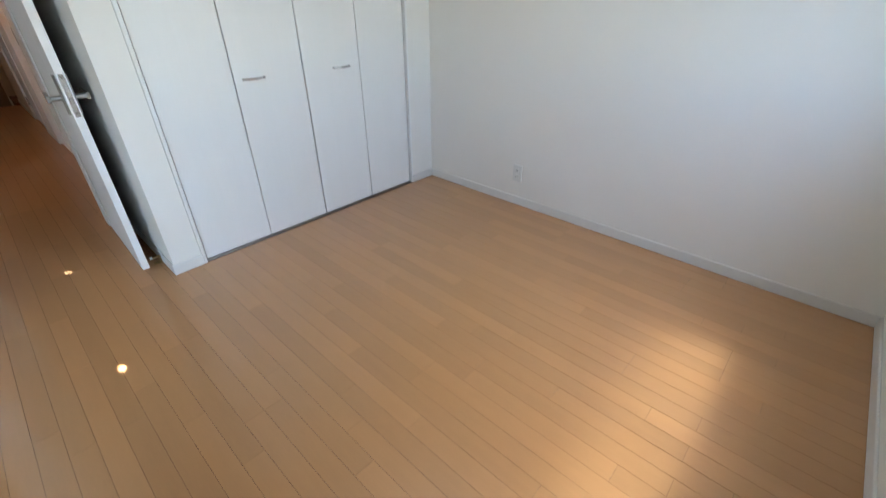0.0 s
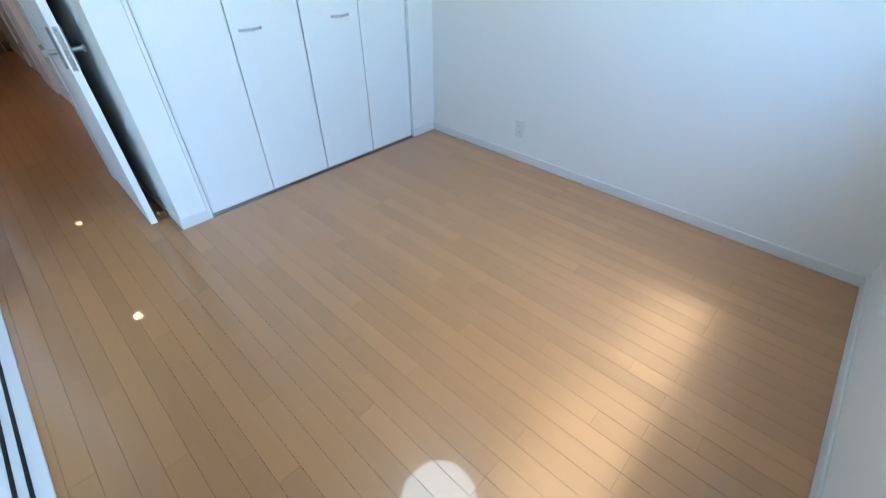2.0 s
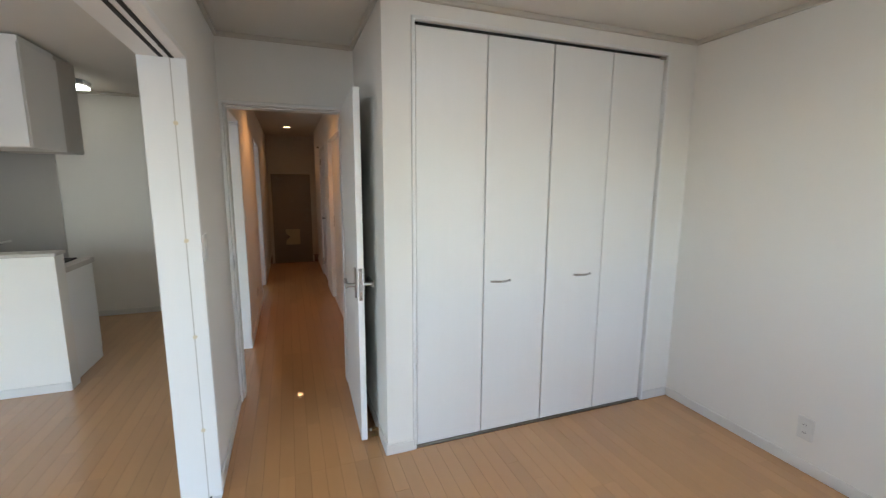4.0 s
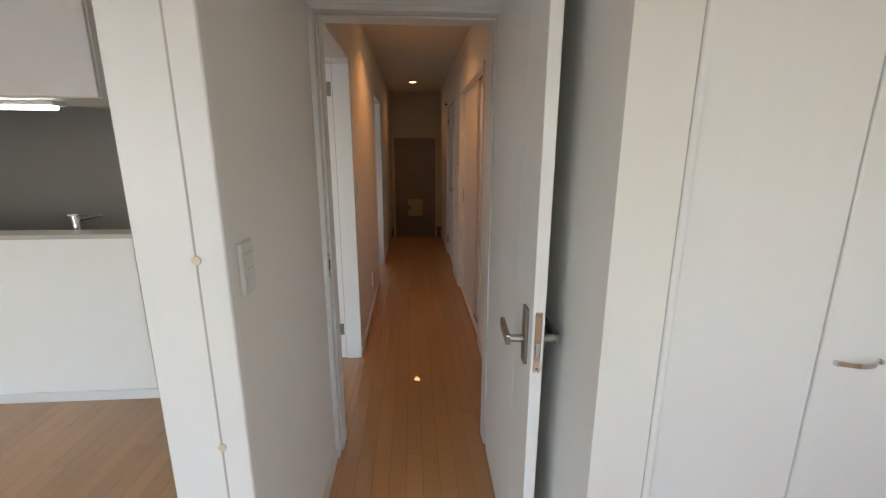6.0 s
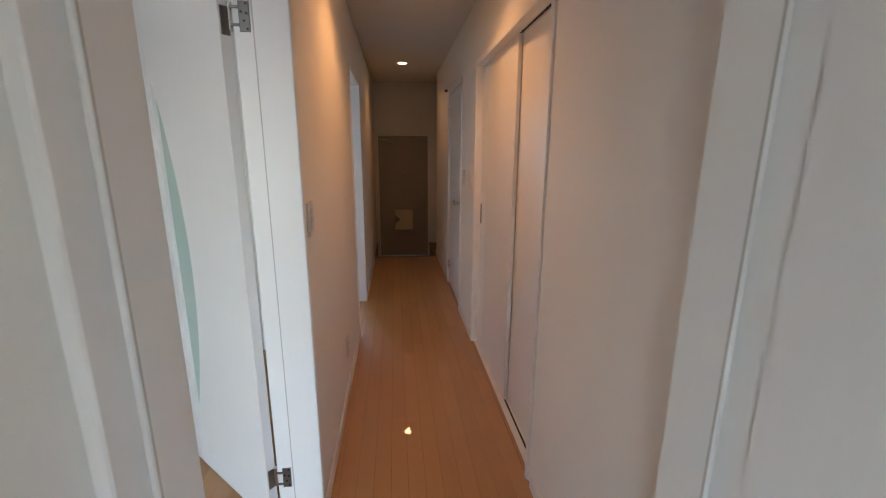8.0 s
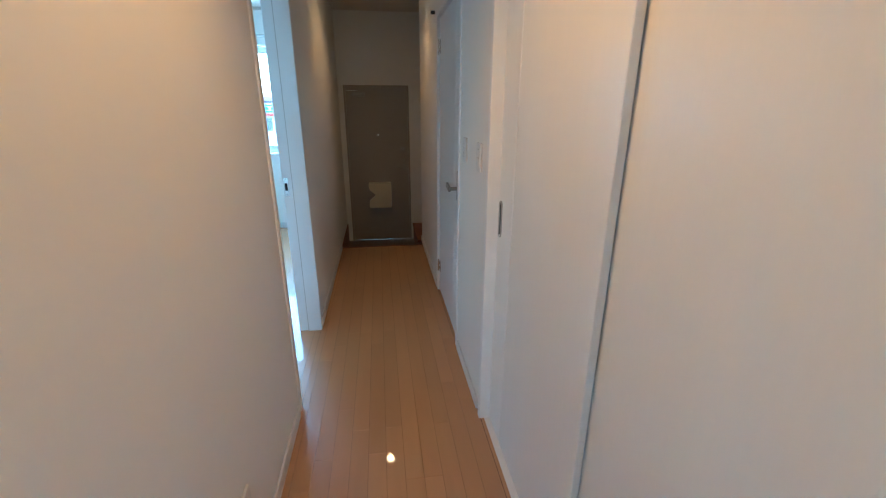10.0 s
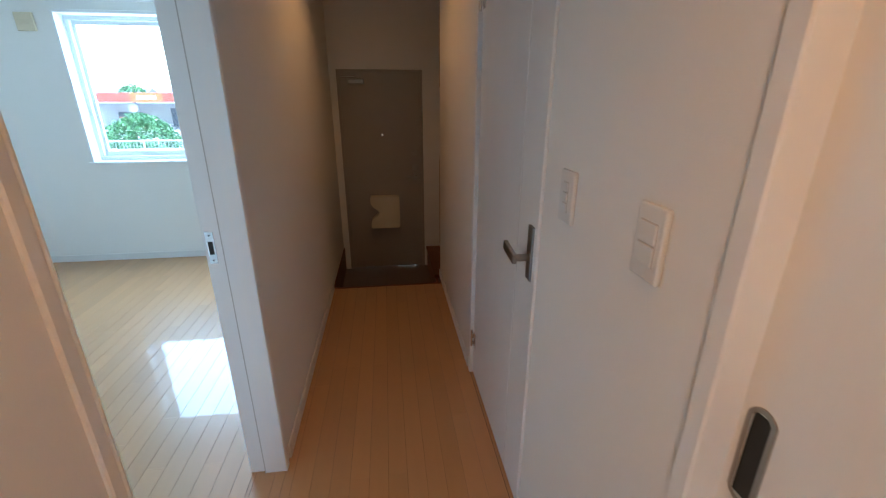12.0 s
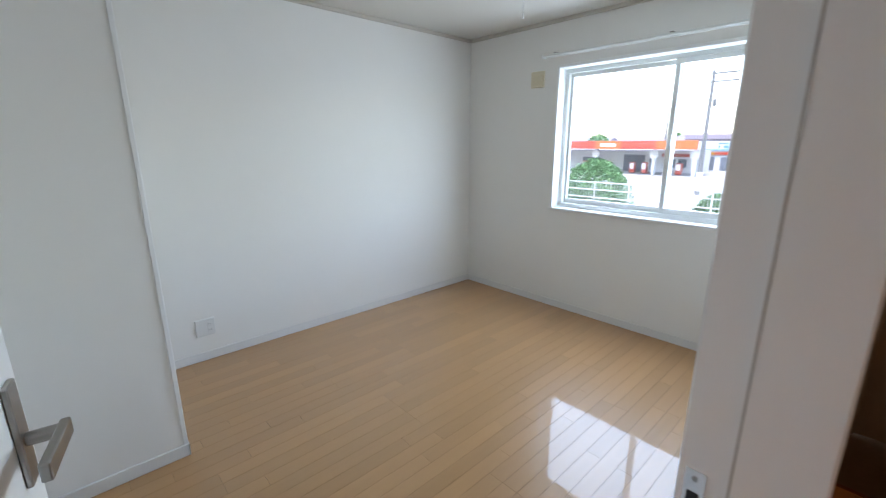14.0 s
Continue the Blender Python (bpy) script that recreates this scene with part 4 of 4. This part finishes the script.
def house(m, w, d, h, wallmat, label):
    base = thing("house", m, label, "house")
    part("wall", box_bm((-w / 2, 0, 0), (w / 2, d, h), 0.02), wallmat, base)
    bm = bmesh.new()
    vs = [bm.verts.new(p) for p in ((-w / 2 - 0.5, -0.5, h), (w / 2 + 0.5, -0.5, h), (w / 2 + 0.5, d + 0.5, h), (-w / 2 - 0.5, d + 0.5, h), (-w / 2 - 0.5, d / 2, h + 1.8), (w / 2 + 0.5, d / 2, h + 1.8))]
    for f in ((0, 1, 5, 4), (2, 3, 4, 5), (1, 2, 5), (3, 0, 4), (3, 2, 1, 0)):
        bm.faces.new([vs[j] for j in f])
    part("roof", bm, ROOF, base)
    for k in range(3):
        for z in (0.9, 3.4):
            if z + 1.2 < h:
                part("window", box_bm((-w / 2 + 0.8 + k * w / 3, -0.05, z), (-w / 2 + 0.8 + k * w / 3 + w / 6, 0.0, z + 1.2), 0.02), DARKGLASS, base)


for hx, hy, w, d, h in ((-76, 112, 13, 9, 4.6), (-60, 116, 11, 9, 4.4), (-44, 110, 10, 9, 4.2), (-34, 114, 9, 8, 4.8), (-25, 108, 8, 8, 4.6), (-15, 112, 10, 9, 4.4), (-3, 108, 12, 9, 4.8), (12, 112, 12, 9, 4.4)):
    house(pose(hx, hy, GROUND), w, d, h, FACADE, "distant two-storey house with a grey roof")


def utility_pole(m, h, label):
    base = thing("utility_pole", m, label, "utility pole")
    part("pole", add_cylinder(bmesh.new(), (0, 0, h / 2), 0.21, h, "z", 18, 0.13), POLE, base)
    for z in (h - 0.35, h - 1.0):
        arm = part("cross_arm", box_bm((-0.25, -0.07, z), (1.9, 0.07, z + 0.14), 0.01), POLE, base)
        for x in (0.5, 1.0, 1.5):
            part("insulator", add_cylinder(bmesh.new(), (x, 0, z + 0.2), 0.05, 0.18, "z", 10), FACADE, arm)
    part("transformer", add_cylinder(bmesh.new(), (0.35, 0, h - 2.6), 0.16, 0.6, "z", 14), POLE, base)
    part("guard", add_cylinder(bmesh.new(), (0, 0, 1.2), 0.22, 1.6, "z", 18), CREAM, base, "pale guard sleeve")


utility_pole(pose(-12.1, 49, GROUND), 10.4, "grey concrete utility pole with cross arms")
utility_pole(pose(-26.5, 80, GROUND), 10.0, "distant grey utility pole with cross arms")

# roadside fence with its hedge
FENCE_Y = 30.0
FENCE = material("fence_steel", (0.30, 0.32, 0.32), 0.5, noise_scale=3, noise_amount=0.05)
fe = thing("roadside_fence", pose(-10, FENCE_Y, GROUND), "white steel rail fence along the road", "fence")
for z in (0.95, 1.40, 1.85, 2.27):
    part("rail", box_bm((-8, -0.03, z), (12, 0.03, z + 0.06), 0.01), FENCE, fe)
for k in range(11):
    part("post", box_bm((-8 + k * 2 - 0.04, -0.035, 0), (-8 + k * 2 + 0.04, 0.045, 2.36), 0.01), FENCE, fe)
bm = bmesh.new()
for k in range(120):
    x = -8 + k * 20 / 120
    add_box(bm, (x - 0.008, -0.008, 0.95), (x + 0.008, 0.008, 2.30))
tagged(part("bars", bm, FENCE, fe), kind="stuff")


def shrub(name, m, w, d, h, count, seed, label, size=1.0):
    rnd = random.Random(seed)
    base = thing(name, m, label, "shrub")
    bm = bmesh.new()
    for k in range(5):
        a = rnd.uniform(0, 6.28)
        add_cylinder(bm, (0.15 * math.cos(a) * w, 0.1 * math.sin(a) * d, h * 0.3), 0.05, h * 0.6, "z", 7, 0.02)
    part("trunk", bm, BARK, base)
    verts, faces = [], []
    for k in range(count):
        u, v = rnd.uniform(0, 6.283), rnd.uniform(-0.15, 1.0)
        r = (1 - max(v, 0) ** 2.2) ** 0.5 * rnd.uniform(0.72, 1.05) * (1 + 0.18 * math.sin(3 * u + seed) + 0.1 * math.sin(7 * u))
        c = Vector((math.cos(u) * r * w / 2, math.sin(u) * r * d / 2, (0.12 + 0.88 * max(v, 0.0)) * h * rnd.uniform(0.9, 1.04)))
        q = Euler((rnd.uniform(-1.2, 1.2), rnd.uniform(-1.2, 1.2), rnd.uniform(0, 6.28))).to_matrix()
        s = rnd.uniform(0.09, 0.17) * size
        i = len(verts)
        for p in ((-0.5, 0, 0), (0, -0.35, 0.12), (0.6, 0, 0), (0, 0.35, 0.12)):
            verts.append(c + q @ (Vector(p) * s))
        faces.append((i, i + 1, i + 2, i + 3))
    me = bpy.data.meshes.new("crown")
    me.from_pydata(verts, [], faces)
    me.materials.append(LEAF)
    crown = new("crown", me)
    crown.parent = base
    tagged(crown, kind="stuff")


shrub("shrub", pose(-13.2, 32.5, GROUND), 4.6, 3.2, 3.45, 13000, 3, "dense rounded green shrub behind the fence")
shrub("hedge", pose(-12.9, 30.9, GROUND), 6.4, 1.2, 2.1, 13000, 5, "green clipped hedge along the fence")
shrub("hedge", pose(-6.0, 30.9, GROUND), 2.4, 1.2, 2.0, 6000, 8, "low green bush along the fence")
shrub("tree", pose(-50, 104, GROUND), 8, 5, 6.6, 3500, 11, "distant green tree crown above the roofs", 2.5)
shrub("tree", pose(-61, 106, GROUND), 5, 5, 6.3, 3000, 12, "distant green tree crown above the roofs", 2.5)
shrub("tree", pose(-38, 118, GROUND), 8, 5, 7.0, 3000, 13, "distant green tree crown above the roofs", 3.0)

# ---- floors ----
STRIP = 0.0757
GAP = 0.0014


def floor_planks(name, rects, label, seed, limit):
    """Strips along y with staggered ends; each rect is x0, y0, x1, y1."""
    rnd = random.Random(seed)
    base = thing(name, pose(rects[0][0], rects[0][1], 0), label, "floor", kind="structure")
    inv = base.matrix_world.inverted()
    bm = bmesh.new()
    for x0, y0, x1, y1 in rects:
        add_box(bm, (x0, y0, -0.12), (x1, y1, -0.0022))
    bm.transform(inv)
    part("subfloor", bm, WOOD_GAP, base)
    shared, count = {}, 0
    rest = bmesh.new()
    for x0, y0, x1, y1 in rects:
        k = math.floor((x0 - 0.037) / STRIP)
        while 0.037 + k * STRIP < x1 - 0.003:
            a, b = max(0.037 + k * STRIP, x0), min(0.037 + (k + 1) * STRIP, x1)
            k += 1
            if b - a < 0.004:
                continue
            y = y0
            length = rnd.choice((0.3, 0.45, 0.6, 0.75))
            while y < y1 - 1e-4:
                end = y + length
                if y1 - end < 0.2:
                    end = y1
                key = (round(b - a, 3), round(end - y, 3))
                if count < limit:
                    if key not in shared:
                        one = bmesh.new()
                        plank(one, key[0], key[1])
                        shared[key] = mesh_of("plank", one, WOOD)
                    ob = new("plank", shared[key])
                    ob.parent = base
                    ob.matrix_basis = inv @ pose((a + b) / 2, (y + end) / 2, 0)
                    count += 1
                else:
                    plank(rest, key[0], key[1], (a + b) / 2 - rects[0][0], (y + end) / 2 - rects[0][1])
                y = end
                length = rnd.choice((0.6, 0.75, 0.9, 0.9))
    if len(rest.verts):
        tagged(part("planks", rest, WOOD_REST, base), kind="stuff")
    else:
        rest.free()
    return base


def plank(bm, w, l, cx=0.0, cy=0.0):
    g, c = GAP / 2, 0.0002
    low = [bm.verts.new((cx + sx * (w / 2 - g), cy + sy * (l / 2 - g * 0.5), -0.002)) for sx, sy in ((-1, -1), (1, -1), (1, 1), (-1, 1))]
    mid = [bm.verts.new((cx + sx * (w / 2 - g), cy + sy * (l / 2 - g * 0.5), -0.0002)) for sx, sy in ((-1, -1), (1, -1), (1, 1), (-1, 1))]
    top = [bm.verts.new((cx + sx * (w / 2 - g - c), cy + sy * (l / 2 - g * 0.5 - c * 0.5), 0.0)) for sx, sy in ((-1, -1), (1, -1), (1, 1), (-1, 1))]
    bm.faces.new(top)
    for i in range(4):
        j = (i + 1) % 4
        bm.faces.new((low[i], low[j], mid[j], mid[i]))
        bm.faces.new((mid[i], mid[j], top[j], top[i]))


WOOD_REST = WOOD.copy()
WOOD_REST.name = "floor_maple_joined"
for node in WOOD_REST.node_tree.nodes:
    if node.type == "OBJECT_INFO":
        geo = WOOD_REST.node_tree.nodes.new("ShaderNodeNewGeometry")
        for link in list(node.outputs["Random"].links):
            WOOD_REST.node_tree.links.new(geo.outputs["Random Per Island"], link.to_socket)
LABEL = "glossy honey-coloured maple strip floor"
floor_planks("floor_front_room", [(XW, YS, 2.69, YC), (XW, YC, 0.672, YD)], LABEL, 1, 300)
floor_planks("floor_hall", [(XW, YD, XE, 9.283), (XWN, D2[0], XW, D2[1]), (XWB, D1[0], XW, D1[1]), (XE, D3[0], XE + 0.13, D3[1]), (XE, CLO[0], XE + 0.13, CLO[1])], LABEL, 2, 300)
floor_planks("floor_bedroom", [(-3.185, 6.74, XWN, YN)], LABEL, 3, 300)
floor_planks("floor_kitchen", [(-4.30, YS, XWB, 6.60)], LABEL, 4, 120)
single("subfloor_closets", add_box(box_bm((0.672, YC, -0.12), (2.84, YD, -0.002)), (XE + 0.13, YD, -0.12), (1.65, 9.32, -0.002)), WOOD_GAP, "plain floor inside the closets", "floor", "structure")
single("slab", box_bm((-4.45, 0.13, -0.45), (2.84, YN + 0.15, -0.30)), CONCRETE, "concrete slab under the flat", "slab", "structure")
